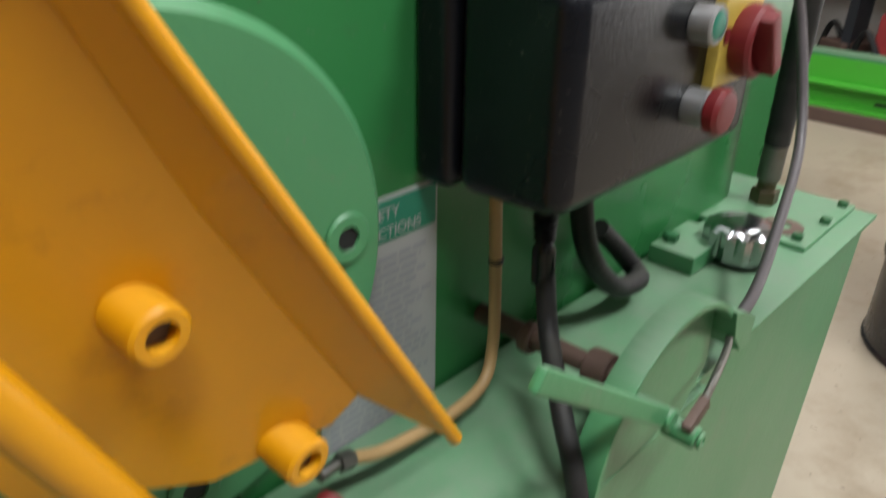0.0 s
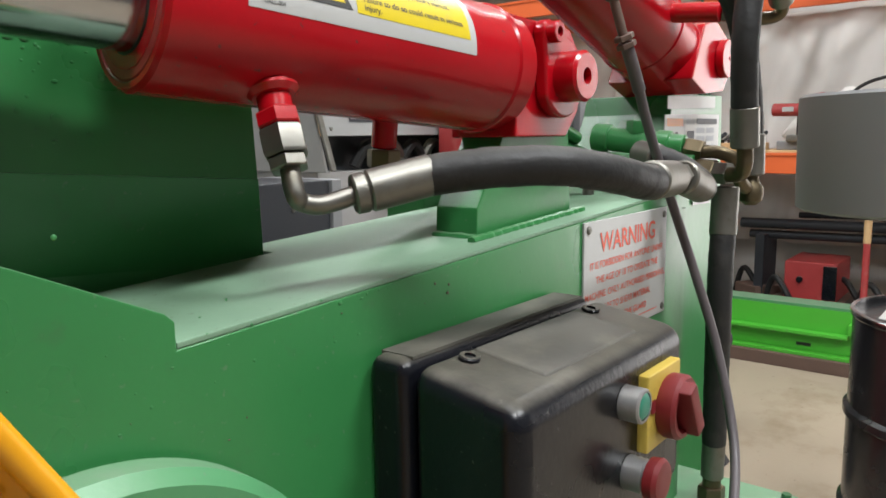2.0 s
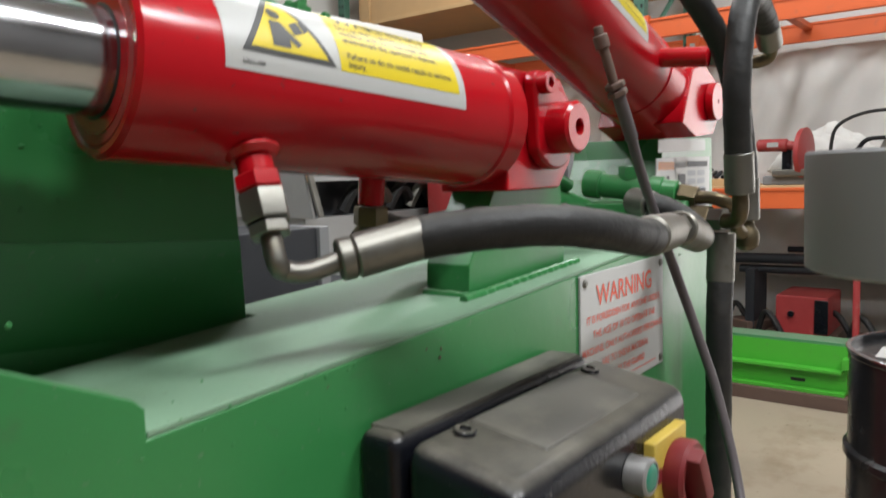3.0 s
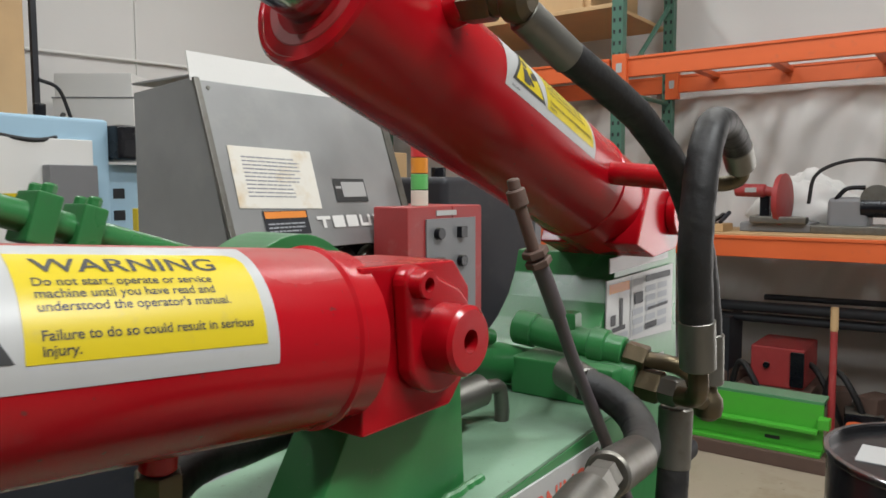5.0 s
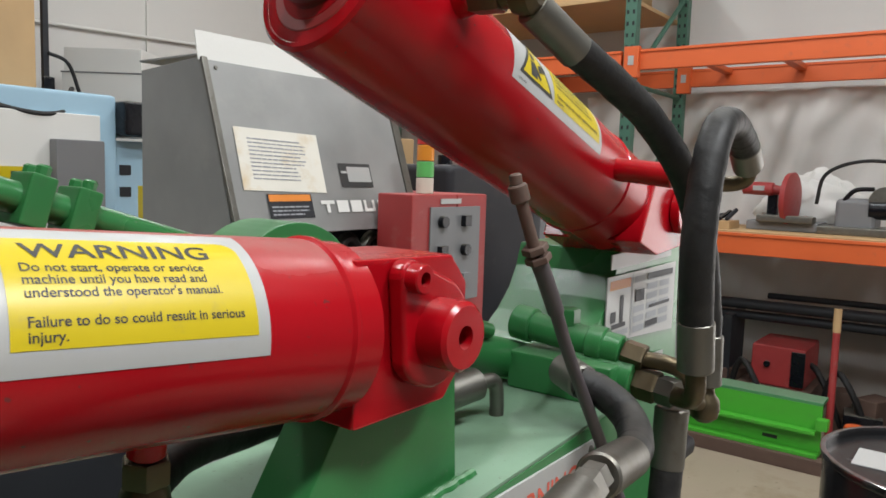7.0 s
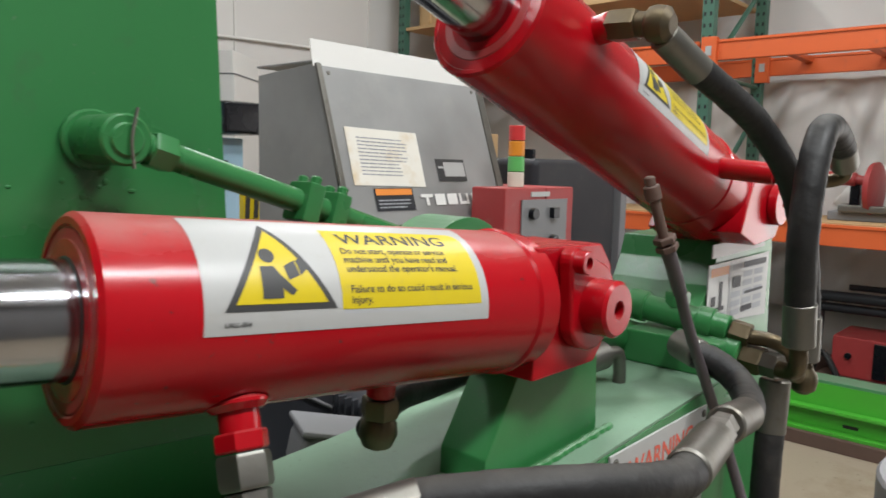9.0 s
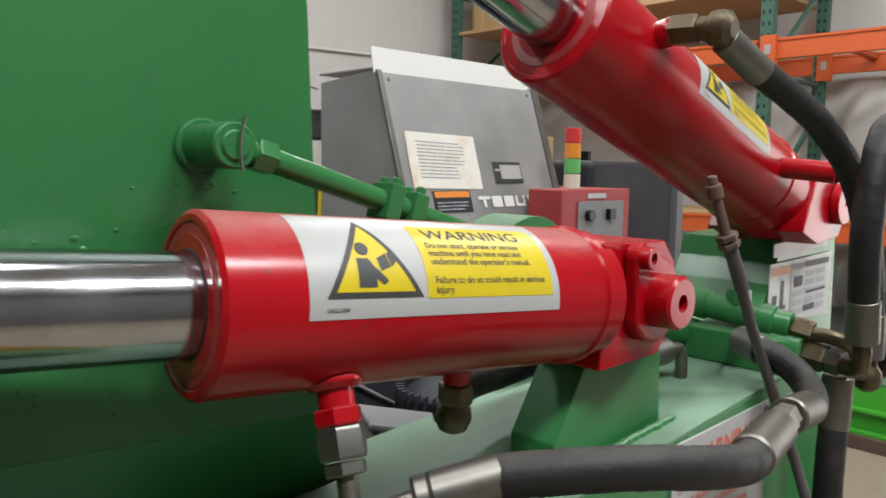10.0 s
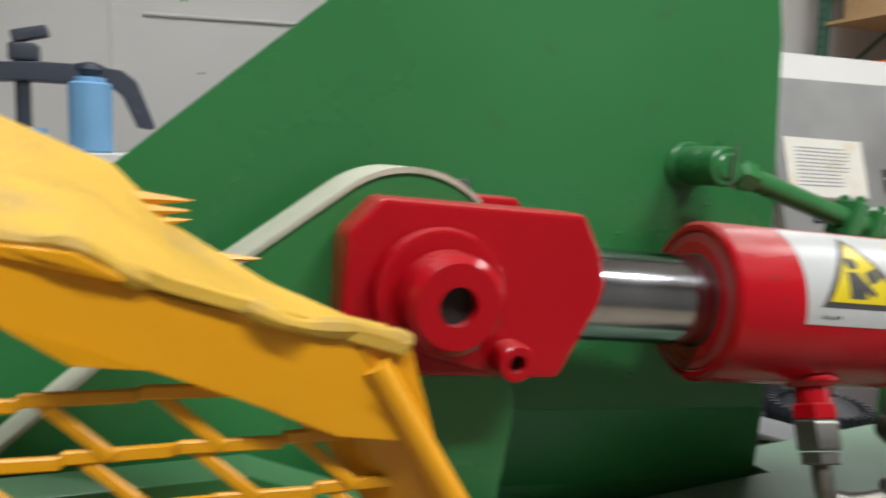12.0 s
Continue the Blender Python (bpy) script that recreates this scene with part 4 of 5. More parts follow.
g = [[topf.verts.new(a + (b - a) * (j / 6) + Vector((0, 0, 0.004 * math.sin(j * 2.1 + i)))) for j in range(7)] for i, (a, b) in enumerate(tv)]
for i in range(len(tv) - 1):
    for j in range(6):
        topf.faces.new((g[i][j], g[i + 1][j], g[i + 1][j + 1], g[i][j + 1]))
bmesh.ops.recalc_face_normals(topf, faces=topf.faces[:])
bmesh.ops.solidify(topf, geom=topf.faces[:], thickness=0.004)
part("top_flange", topf, YELLOW_DUSTY, guard, "dusty yellow top flange with worn edge")
rnd = random.Random(11)
for x, y, z in ((-0.796, 0.0, 1.560), (-0.797, -0.002, 1.555), (-0.797, -0.004, 1.549), (-0.768, -0.01, 1.535)):
    p = Vector((x, y, z))
    part("torn_edge", lathe(p - Vector((0.012, 0, -0.004)), (1, 0.05, rnd.uniform(-0.15, 0.05)), [(0, 0.0042), (0.012, 0.0032), (0.022, 0.0018), (0.031, 0.0004)], 6), YELLOW, guard)
mesh = bmesh.new()


def strand(p, q, w=0.0046, h=0.0026):
    """A flat strand of expanded metal from p to q."""
    p, q = Vector(p), Vector(q)
    d = q - p
    n = Vector((-d.z, 0, d.x)).normalized() * (w / 2)
    bm = bmesh.new()
    lo = [bm.verts.new(c + o) for c, o in ((p, n), (q, n), (q, -n), (p, -n))]
    hi = [bm.verts.new(c + o + Vector((0, h, 0))) for c, o in ((p, n), (q, n), (q, -n), (p, -n))]
    bm.faces.new(lo)
    bm.faces.new(hi[::-1])
    for i in range(4):
        bm.faces.new((lo[(i + 1) % 4], lo[i], hi[i], hi[(i + 1) % 4]))
    bmesh.ops.recalc_face_normals(bm, faces=bm.faces[:])
    bmesh.ops.bevel(bm, geom=bm.edges[:], offset=0.0006, segments=1, affect="EDGES")
    return bm


for i in range(13):
    z = 1.506 - 0.0195 * i
    x1 = edge_at(z).x - 0.012
    for k in range(11):
        xa, xb = x1 - 0.034 * (k + 1), x1 - 0.034 * k
        if xa > -1.06:
            add(mesh, strand((xa, -0.098, z + 0.0018), (xb, -0.0955 - 0.002 * (k % 2), z)))
            if i < 12:
                xe = min(xb - 0.008, edge_at(z - 0.0195).x - 0.012)
                add(mesh, strand((xb - 0.028, -0.0965, z), (xe, -0.0985, z - 0.0188), 0.0042))
part("mesh_panel", mesh, YELLOW, guard, "yellow expanded metal mesh")


# hoses
def ferrule(p0, p1, r, owner):
    part("ferrule", join(ring(p0, Vector(p1) - Vector(p0), (Vector(p1) - Vector(p0)).length, r, r * 0.7, 28, 0.002), rod(Vector(p0).lerp(Vector(p1), 0.8), p1, r * 0.8, 24)), STEEL, owner, "crimped zinc ferrule")


h1 = thing("hydraulic_hose", -0.2, -0.06, 1.34, "black rubber hydraulic hose with crimped steel ends", "hose", "hydraulic hoses")
part("union_nut", join(nut(P1 + PD * 0.029, P1 + PD * 0.050, 0.0170), nut(P1 + PD * 0.051, P1 + PD * 0.060, 0.0145)), STEEL, h1)
part("elbow", tube([P1 + PD * 0.056, P1 + PD * 0.078, (-0.337, 0.044, 1.347), (-0.325, 0.036, 1.345), (-0.304, 0.024, 1.351)], 0.0072, 16, 8), STEEL, h1)
part("collar", rod((-0.306, 0.025, 1.351), (-0.297, 0.019, 1.353), 0.0150, 28), STEEL, h1)
ferrule((-0.256, -0.009, 1.364), (-0.297, 0.019, 1.353), 0.0158, h1)
part("hose", tube([(-0.260, -0.006, 1.363), (-0.225, -0.040, 1.368), (-0.18, -0.072, 1.368), (-0.13, -0.092, 1.360), (-0.08, -0.098, 1.351), (-0.05, -0.094, 1.350)], 0.0158, 30, 22, wrap=0.035), RUBBER, h1)
ferrule((-0.062, -0.096, 1.351), (0.026, -0.080, 1.348), 0.0175, h1)
part("union_nut", join(nut((0.028, -0.080, 1.348), (0.050, -0.076, 1.348), 0.0150), nut((0.052, -0.075, 1.348), (0.068, -0.074, 1.349), 0.013)), STEEL, h1)
ferrule((0.165, -0.058, 1.330), (0.070, -0.073, 1.347), 0.0178, h1)
part("hose", tube([(0.155, -0.060, 1.332), (0.205, -0.047, 1.327), (0.243, -0.024, 1.336), (0.250, 0.004, 1.352), (0.243, 0.030, 1.362)], 0.0165, 30, 22, wrap=0.035), RUBBER, h1)
ferrule((0.244, 0.026, 1.361), (0.262, 0.060, 1.366), 0.0178, h1)
part("stub", rod((0.260, 0.056, 1.366), (0.32, 0.085, 1.355), 0.010, 16), STEEL, h1)

h2 = thing("hydraulic_hose", 0.44, -0.03, 1.3, "black rubber hose drooping from the rear cylinder port", "hose", "hydraulic hoses")
part("elbow", join(nut((0.134, 0.100, 1.722), (0.135, 0.068, 1.721), 0.0175), lathe((0.135, 0.068, 1.721), (0.03, -1, -0.1), [(0, 0.013), (0.010, 0.013), (0.014, 0.0180), (0.022, 0.0195), (0.032, 0.0180), (0.038, 0.010)], 28)), BRASS, h2, "aged brass elbow")
ferrule((0.198, 0.026, 1.676), (0.146, 0.046, 1.710), 0.0165, h2)
part("hose", tube([(0.194, 0.027, 1.679), (0.25, 0.010, 1.652), (0.305, -0.004, 1.622), (0.37, -0.02, 1.565), (0.412, -0.029, 1.49), (0.43, -0.033, 1.42), (0.436, -0.034, 1.385)], 0.0160, 30, 22, wrap=0.035), RUBBER, h2)
ferrule((0.436, -0.034, 1.39), (0.437, -0.035, 1.33), 0.0175, h2)
part("ball_joint", lathe((0.437, -0.035, 1.333), (0, 0, -1), [(0, 0.009), (0.012, 0.011), (0.02, 0.0165), (0.03, 0.0175), (0.04, 0.0155), (0.046, 0.008)], 28), BRASS, h2, "aged brass elbow")

h3 = thing("hydraulic_hose", 0.33, -0.056, 1.36, "black rubber hose looping over to the rear port", "hose", "hydraulic hoses")
ferrule((0.322, -0.056, 1.425), (0.330, -0.056, 1.372), 0.0185, h3)
part("hose", tube([(0.322, -0.056, 1.42), (0.306, -0.058, 1.50), (0.318, -0.058, 1.57), (0.352, -0.056, 1.617), (0.41, -0.05, 1.628), (0.462, -0.046, 1.618), (0.495, -0.044, 1.605)], 0.0172, 30, 22, wrap=0.035), RUBBER, h3)
ferrule((0.490, -0.044, 1.607), (0.528, -0.04, 1.585), 0.0180, h3)
part("elbow", tube([(0.526, -0.041, 1.588), (0.541, -0.036, 1.570), (0.53, -0.015, 1.562), (0.482, 0.016, 1.568)], 0.0095, 16, 8), BRASS, h3, "aged brass elbow")
part("union_nut", nut((0.486, 0.006, 1.567), (0.475, 0.030, 1.570), 0.0155), STEEL, h3)
part("elbow", tube([(0.330, -0.056, 1.375), (0.333, -0.056, 1.350), (0.345, -0.045, 1.336), (0.36, -0.01, 1.335)], 0.0105, 16, 8), BRASS, h3, "aged brass elbow")

h4 = thing("hydraulic_hose", 0.376, -0.016, TZ, "black rubber suction hose rising from the tank cover", "hose", "hydraulic hoses")
part("tank_fitting", join(nut((0.376, -0.016, TZ + 0.010), (0.376, -0.016, TZ + 0.032), 0.02), rod((0.376, -0.016, TZ + 0.03), (0.376, -0.016, TZ + 0.05), 0.013)), BRASS, h4)
ferrule((0.376, -0.017, TZ + 0.105), (0.376, -0.016, TZ + 0.045), 0.0165, h4)
part("hose", tube([(0.376, -0.017, TZ + 0.10), (0.366, -0.02, 1.03), (0.352, -0.024, 1.12), (0.352, -0.024, 1.20), (0.362, -0.022, 1.26)], 0.0175, 30, 22, wrap=0.035), RUBBER, h4)
ferrule((0.361, -0.022, 1.25), (0.366, -0.022, 1.318), 0.0185, h4)

h5 = thing("hydraulic_hose", -0.19, 0.14, 1.3, "black hose with a brass elbow behind the front cylinder", "hose", "hydraulic hoses")
part("elbow", join(nut(P2 + Vector((0, 0.034, -0.083)), P2 + Vector((0, 0.035, -0.100)), 0.016), lathe(P2 + Vector((0, 0.035, -0.098)), (0, 0.1, -1), [(0, 0.010), (0.006, 0.015), (0.016, 0.0165), (0.026, 0.013), (0.030, 0.006)], 24)), BRASS, h5)
part("hose", tube([P2 + Vector((0.0, 0.045, -0.115)), P2 + Vector((0.05, 0.07, -0.105)), P2 + Vector((0.14, 0.10, -0.115)), P2 + Vector((0.30, 0.09, -0.10))], 0.014, 30, 22, wrap=0.035), RUBBER, h5)
part("ferrule", rod((0.15, 0.135, 1.345), (0.20, 0.125, 1.35), 0.017, 24), STEEL, h5)
part("pipe", tube([(0.20, 0.125, 1.35), (0.225, 0.12, 1.348), (0.232, 0.12, 1.325), (0.232, 0.12, 1.31)], 0.008, 12), STEEL, h5)

# valve between the cylinders
valve = thing("control_valve", 0.36, 0.1, top_at(0.3), "dark green painted hydraulic control valve", "valve")
part("body", join(box(0.315, 0.385, 0.03, 0.16, 1.315, 1.36, 0.004), rod((0.36, 0.10, 1.347), (0.36, 0.018, 1.340), 0.026, 32)), GREEN, valve)
part("spool_housing", join(rod((0.352, 0.150, 1.385), (0.358, 0.035, 1.372), 0.0175, 28), rod((0.351, 0.172, 1.388), (0.352, 0.146, 1.385), 0.021, 28), nut((0.354, 0.105, 1.392), (0.354, 0.105, 1.412), 0.016), rod((0.356, 0.075, 1.377), (0.357, 0.055, 1.375), 0.0205, 28)), GREEN, valve)
part("spool_rod", rod((0.09, 0.20, 1.415), (0.41, 0.168, 1.322), 0.0235, 32), GREEN, valve)
part("fitting", nut((0.358, 0.034, 1.371), (0.361, 0.010, 1.366), 0.0165), BRASS, valve, "aged brass fitting")
part("fitting", nut((0.36, 0.018, 1.340), (0.36, -0.008, 1.337), 0.019), BRASS, valve, "aged brass fitting")
part("fitting", nut((0.36, -0.009, 1.337), (0.355, -0.03, 1.336), 0.0165), STEEL, valve)
part("pipe", tube([(0.361, 0.012, 1.366), (0.368, -0.012, 1.364), (0.385, -0.028, 1.352), (0.40, -0.03, 1.325), (0.42, -0.033, 1.312)], 0.0095, 14), BRASS, valve, "bent brass pipe")
part("stand", box(0.322, 0.378, 0.06, 0.15, top_at(0.33) - 0.06, 1.318, 0.002), GREEN, valve)

# control cable with its upright end
cab = thing("control_cable", 0.3, -0.03, TZ, "grey sheathed control cable with a threaded steel end", "cable")
part("sheath", tube([(0.155, 0.021, 1.467), (0.20, 0.02, 1.395), (0.262, 0.008, 1.288), (0.287, -0.014, 1.20), (0.292, -0.045, 1.10), (0.25, -0.085, 0.985), (0.12, -0.122, 0.915), (0.02, -0.146, 0.895), (-0.035, -0.152, 0.888)], 0.0062, 12, 10), PINKGREY, cab)
part("sleeve", tube([(0.139, 0.024, 1.492), (0.146, 0.0225, 1.480), (0.17, 0.021, 1.443)], 0.0078, 12, 4), PINKGREY, cab)
part("threaded_end", join(rod((0.117, 0.033, 1.55), (0.139, 0.024, 1.49), 0.0055, 14), rod((0.1155, 0.0345, 1.557), (0.12, 0.032, 1.542), 0.0085, 16), rod((0.1135, 0.0355, 1.566), (0.1155, 0.0345, 1.556), 0.0055, 14)), RUST, cab)
part("lock_nut", join(nut((0.134, 0.026, 1.505), (0.1365, 0.025, 1.499), 0.012), nut((0.1375, 0.0245, 1.4965), (0.140, 0.0235, 1.4905), 0.012)), RUST, cab)

# leads under the control box
ld = thing("power_lead", -0.23, -0.06, 0.6, "black power lead with a ribbed strain relief", "cable")
part("strain_relief", lathe((-0.237, -0.06, 1.062), (0.06, 0, -1), [(0, 0.013)] + [(0.006 * i + 0.003 * j, 0.0125 - 0.0004 * i - 0.003 * j) for i in range(1, 9) for j in (0, 1)] + [(0.058, 0.0098), (0.088, 0.0098), (0.09, 0.008)], 20), BLACK, ld)
part("lead", tube([(-0.232, -0.062, 0.98), (-0.245, -0.08, 0.935), (-0.285, -0.125, 0.905), (-0.30, -0.158, 0.84), (-0.295, -0.165, 0.70), (-0.28, -0.165, 0.40)], 0.0085, 14, 8), RUBBER, ld)
lp = thing("looped_lead", -0.06, -0.02, TZ, "thick black lead looping onto the tank top", "cable")
part("lead", tube([(-0.124, -0.02, 1.06), (-0.122, -0.02, 1.0), (-0.10, -0.022, 0.936), (-0.055, -0.03, 0.885), (-0.005, -0.03, 0.8735), (0.015, -0.012, 0.874), (0.0, 0.004, 0.90), (-0.03, 0.012, 0.93)], 0.0115, 16, 8), RUBBER, lp)
part("cable_gland", join(nut((-0.124, -0.02, 1.058), (-0.124, -0.02, 1.044), 0.018), rod((-0.124, -0.02, 1.046), (-0.1238, -0.02, 1.034), 0.0145, 20)), BLACK, lp)
th = thing("tan_hose", -0.30, -0.02, TZ, "thin tan plastic hose with a black tie", "hose")
part("hose", tube([(-0.25, -0.02, 1.06), (-0.246, -0.02, 1.0), (-0.243, -0.02, 0.95), (-0.245, -0.022, 0.90), (-0.265, -0.03, 0.873), (-0.31, -0.034, 0.867), (-0.38, -0.032, 0.872), (-0.415, -0.028, 0.882)], 0.0055, 12, 8), TAN, th)
part("tie", ring((-0.244, -0.02, 0.985), (0, 0, -1), 0.005, 0.0068, 0.005, 16, 0.001), RUBBER, th)
part("end_fitting", join(nut((-0.412, -0.028, 0.881), (-0.425, -0.028, 0.884), 0.008), rod((-0.425, -0.028, 0.884), (-0.445, -0.03, 0.886), 0.005, 12)), STEEL, th)
part("plug", rod((-0.445, -0.05, 0.876), (-0.485, -0.06, 0.868), 0.014, 20), RED_PLASTIC, th, "red plastic plug")
pp = thing("pivot_shaft", -0.15, -0.02, TZ, "dull brown steel shaft sticking out of the frame", "shaft")
part("shaft", join(rod((-0.206, FACE, 0.894), (-0.206, -0.135, 0.898), 0.0095, 20), rod((-0.206, -0.098, 0.897), (-0.206, -0.120, 0.898), 0.017, 20), rod((-0.206, -0.028, 0.894), (-0.206, -0.040, 0.894), 0.015, 20)), RUST, pp)

# grey canister standing in front of the machine
gc = thing("grey_canister", -0.115, -0.302, 0, "plain grey cylindrical head on a slim floor stand", "stand")
part("head", lathe((-0.115, -0.302, 1.339), (0, 0, 1), [(0, 0.070), (0.002, 0.0735), (0.074, 0.0745), (0.076, 0.073)], 64), GREY, gc)
part("post", rod((-0.085, -0.338, 0.02), (-0.085, -0.338, 1.341), 0.018, 24), GREY, gc)
part("foot", lathe((-0.085, -0.338, 0.0), (0, 0, 1), [(0, 0.16), (0.012, 0.16), (0.022, 0.05)], 48), GREY, gc)

# ---- workshop behind the shear ----
NAVY = mat("blue_grey_paint", (0.035, 0.042, 0.062), 0.45, vary=0.12, bump=0.08, dirt=0.2)
# pallet rack
RX, RB = 4.3, 5.25
rack = thing("pallet_rack", RX, 0.5, 0, "pallet rack with orange beams and green perforated uprights", "rack")


def upright(x, y):
    bm = box(x - 0.035, x + 0.035, y - 0.04, y + 0.04, 0.0, 3.9, 0.004)
    ob = part("upright", bm, RACK_GREEN, rack)
    holes = join(*[box(x - 0.0375, x - 0.0345, y + s * 0.02 - 0.007, y + s * 0.02 + 0.007, 1.45 + 0.075 * i, 1.475 + 0.075 * i) for i in range(24) for s in (-1, 1)])
    part("hole_row", holes, DARK, ob)["kind"] = "stuff"
    return ob


for y in (1.76, -0.55, 4.62):
    upright(RX, y)
    upright(RB, y)
    for z in (0.3, 1.25, 2.2, 3.1):
        part("brace", join(rod((RX, y, z), (RB, y, z + 0.75), 0.018, 10), rod((RX, y, z), (RB, y, z), 0.016, 10)), RACK_GREEN, rack)
for z0, z1 in ((2.28, 2.41), (1.135, 1.265)):
    for x, m in ((RX - 0.04, 1), (RB, 1)):
        for y0, y1 in ((-0.51, 1.72), (1.80, 4.58)):
            b = part("beam", join(box(x - 0.02, x + 0.02, y0, y1, z0, z1, 0.006), box(x - 0.028, x - 0.018, y0, y1, z1 - 0.018, z1, 0.002)), ORANGE, rack, "scuffed orange steel beam")
            part("beam_plate", box(x - 0.05, x + 0.0, y1 - 0.05, y1 + 0.05, z0 - 0.05, z1 + 0.02, 0.003), ORANGE, b)
            part("tag", box(x - 0.053, x - 0.0505, y1 - 0.02, y1 + 0.02, z0 + 0.03, z0 + 0.09, 0.0005), PAPER, b)
    for y in (-0.3, 0.3, 0.9, 1.4, 2.2, 2.8, 3.4, 4.0):
        part("cross_bar", box(RX - 0.02, RB, y - 0.03, y + 0.03, z1 - 0.05, z1 - 0.012, 0.003), ORANGE, rack)
part("deck", box(RX - 0.01, RX + 0.78, -0.5, 1.7, 1.255, 1.275, 0.003), WOOD, rack, "worn plywood shelf deck")
part("deck", box(RX - 0.01, RX + 0.78, 1.82, 4.5, 1.255, 1.275, 0.003), WOOD, rack, "worn plywood shelf deck")

SH = 1.275
chop = thing("chop_saw", 4.7, 0.85, SH, "red chop saw with a round blade guard on the shelf", "saw")
part("base", box(4.55, 4.95, 0.60, 1.02, SH, SH + 0.06, 0.01), GREY, chop)
part("guard", lathe((4.62, 0.80, SH + 0.20), (-0.10, -1, 0), [(0, 0.03), (0.004, 0.165), (0.035, 0.17), (0.045, 0.13), (0.05, 0.04)], 36), RED_DUSTY, chop)
part("motor", join(rod((4.62, 0.88, SH + 0.26), (4.62, 1.07, SH + 0.265), 0.042, 28, 0.008), rod((4.62, 0.83, SH + 0.25), (4.62, 0.89, SH + 0.26), 0.03, 20)), RED_DUSTY, chop)
part("motor_label", box(4.576, 4.579, 0.93, 1.0, SH + 0.25, SH + 0.28), PAPER, chop)
part("arm", box(4.62, 4.70, 0.86, 0.92, SH + 0.05, SH + 0.26, 0.015), BLACK, chop)
part("vise", box(4.50, 4.60, 0.62, 0.95, SH + 0.055, SH + 0.10, 0.008), STEEL, chop)

clut = thing("tool_tray", 4.5, 1.2, SH, "wooden tray of small dark tools on the shelf", "tray")
part("tray", box(4.40, 4.62, 1.08, 1.42, SH, SH + 0.05, 0.004), CARD, clut)
rnd = random.Random(8)
for i in range(7):
    y = 1.11 + 0.045 * i
    part("tool", rod((4.44, y, SH + 0.06), (4.58, y + rnd.uniform(-0.03, 0.03), SH + 0.07 + 0.05 * rnd.random()), 0.014, 10), BLACK if i % 2 else GREY_DARK, clut)

bs = thing("band_saw", 4.7, 0.35, SH, "grey portable band saw with a looping black cord", "saw")
part("body", box(4.58, 4.85, 0.30, 0.52, SH + 0.02, SH + 0.22, 0.03, 3), GREY, bs)
part("foot", box(4.52, 4.9, 0.10, 0.60, SH, SH + 0.05, 0.008), STEEL, bs)
part("wheel", rod((4.58, 0.26, SH + 0.21), (4.64, 0.26, SH + 0.21), 0.085, 28), STEEL, bs)
part("motor", rod((4.62, 0.12, SH + 0.16), (4.62, 0.34, SH + 0.16), 0.06, 24), BLACK, bs)
part("handle", tube([(4.6, 0.48, SH + 0.20), (4.6, 0.42, SH + 0.27), (4.6, 0.32, SH + 0.28)], 0.014, 10), BLACK, bs)
part("cord", tube([(4.56, 0.62, SH + 0.18), (4.56, 0.58, SH + 0.36), (4.56, 0.40, SH + 0.44), (4.56, 0.18, SH + 0.42), (4.56, 0.05, SH + 0.30), (4.56, 0.0, SH + 0.05)], 0.011, 10, 8), RUBBER, bs)
cloth = thing("plastic_bag", 4.95, 0.75, SH, "crumpled clear white plastic bag behind the saw", "bag")
bagm = bmesh.new()
bmesh.ops.create_icosphere(bagm, subdivisions=4, radius=1.0)
for v in bagm.verts:
    k = 1 + 0.25 * noise.noise(v.co * 2.3) + 0.12 * noise.noise(v.co * 6)
    pinch = 1 - 0.45 * max(v.co.z, 0)
    v.co = Vector((4.94 + v.co.x * 0.12 * k * pinch, 0.70 + v.co.y * 0.34 * k * pinch, SH + 0.16 + max(v.co.z, -0.8) * 0.22 * k))
part("bag", bagm, WHITE, cloth)

drape = thing("plastic_sheeting", 5.40, 1.0, 1.2, "creased white plastic sheeting hung on the wall", "sheeting")
dm = bmesh.new()
cols = []
for i in range(97):
    y = -0.7 + 3.3 * i / 96
    col = []
    for j in range(29):
        z = 0.55 + 1.7 * j / 28
        fold = 0.030 * math.sin(9 * (y + 0.55 * z)) + 0.018 * math.sin(23 * (y + 0.35 * z) + 1.3) + 0.02 * noise.noise(Vector((y * 3, z * 2, 0.3)))
        col.append(dm.verts.new((5.40 + fold, y, z)))
    cols.append(col)
for a, b in zip(cols, cols[1:]):
    for j in range(28):
        dm.faces.new((a[j], b[j], b[j + 1], a[j + 1]))
part("drape", dm, WALL, drape)
part("batten", box(5.46, 5.50, -0.7, 2.6, 2.235, 2.275, 0.003), WHITE, drape)

# a boarded shelf with a long crate high on the rack
part("top_shelf", box(RX - 0.02, RB, 1.80, 4.58, 2.755, 2.785, 0.004), WOOD, rack, "plywood shelf board")
cr = thing("wooden_crate", RX + 0.45, 3.3, 2.785, "long plain wooden crate stored high on the rack", "crate")
part("crate_body", box(RX + 0.07, RX + 0.9, 2.0, 4.5, 2.785, 3.35, 0.006), WOOD, cr)
for y in (2.05, 3.2, 4.35):
    part("batten", box(RX + 0.045, RX + 0.07, y, y + 0.1, 2.785, 3.35, 0.003), WOOD, cr)

# clutter below the rack
wl = thing("welder", 4.75, 0.7, 0.0, "red portable welder on a low block", "welder")
part("block", box(4.5, 5.0, 0.56, 1.0, 0.0, 0.29, 0.01), RUST, wl)
part("case", box(4.52, 4.95, 0.60, 0.92, 0.29, 0.55, 0.015), RED_DUSTY, wl)
part("front_panel", box(4.505, 4.522, 0.60, 0.68, 0.31, 0.53, 0.004), BLACK, wl)
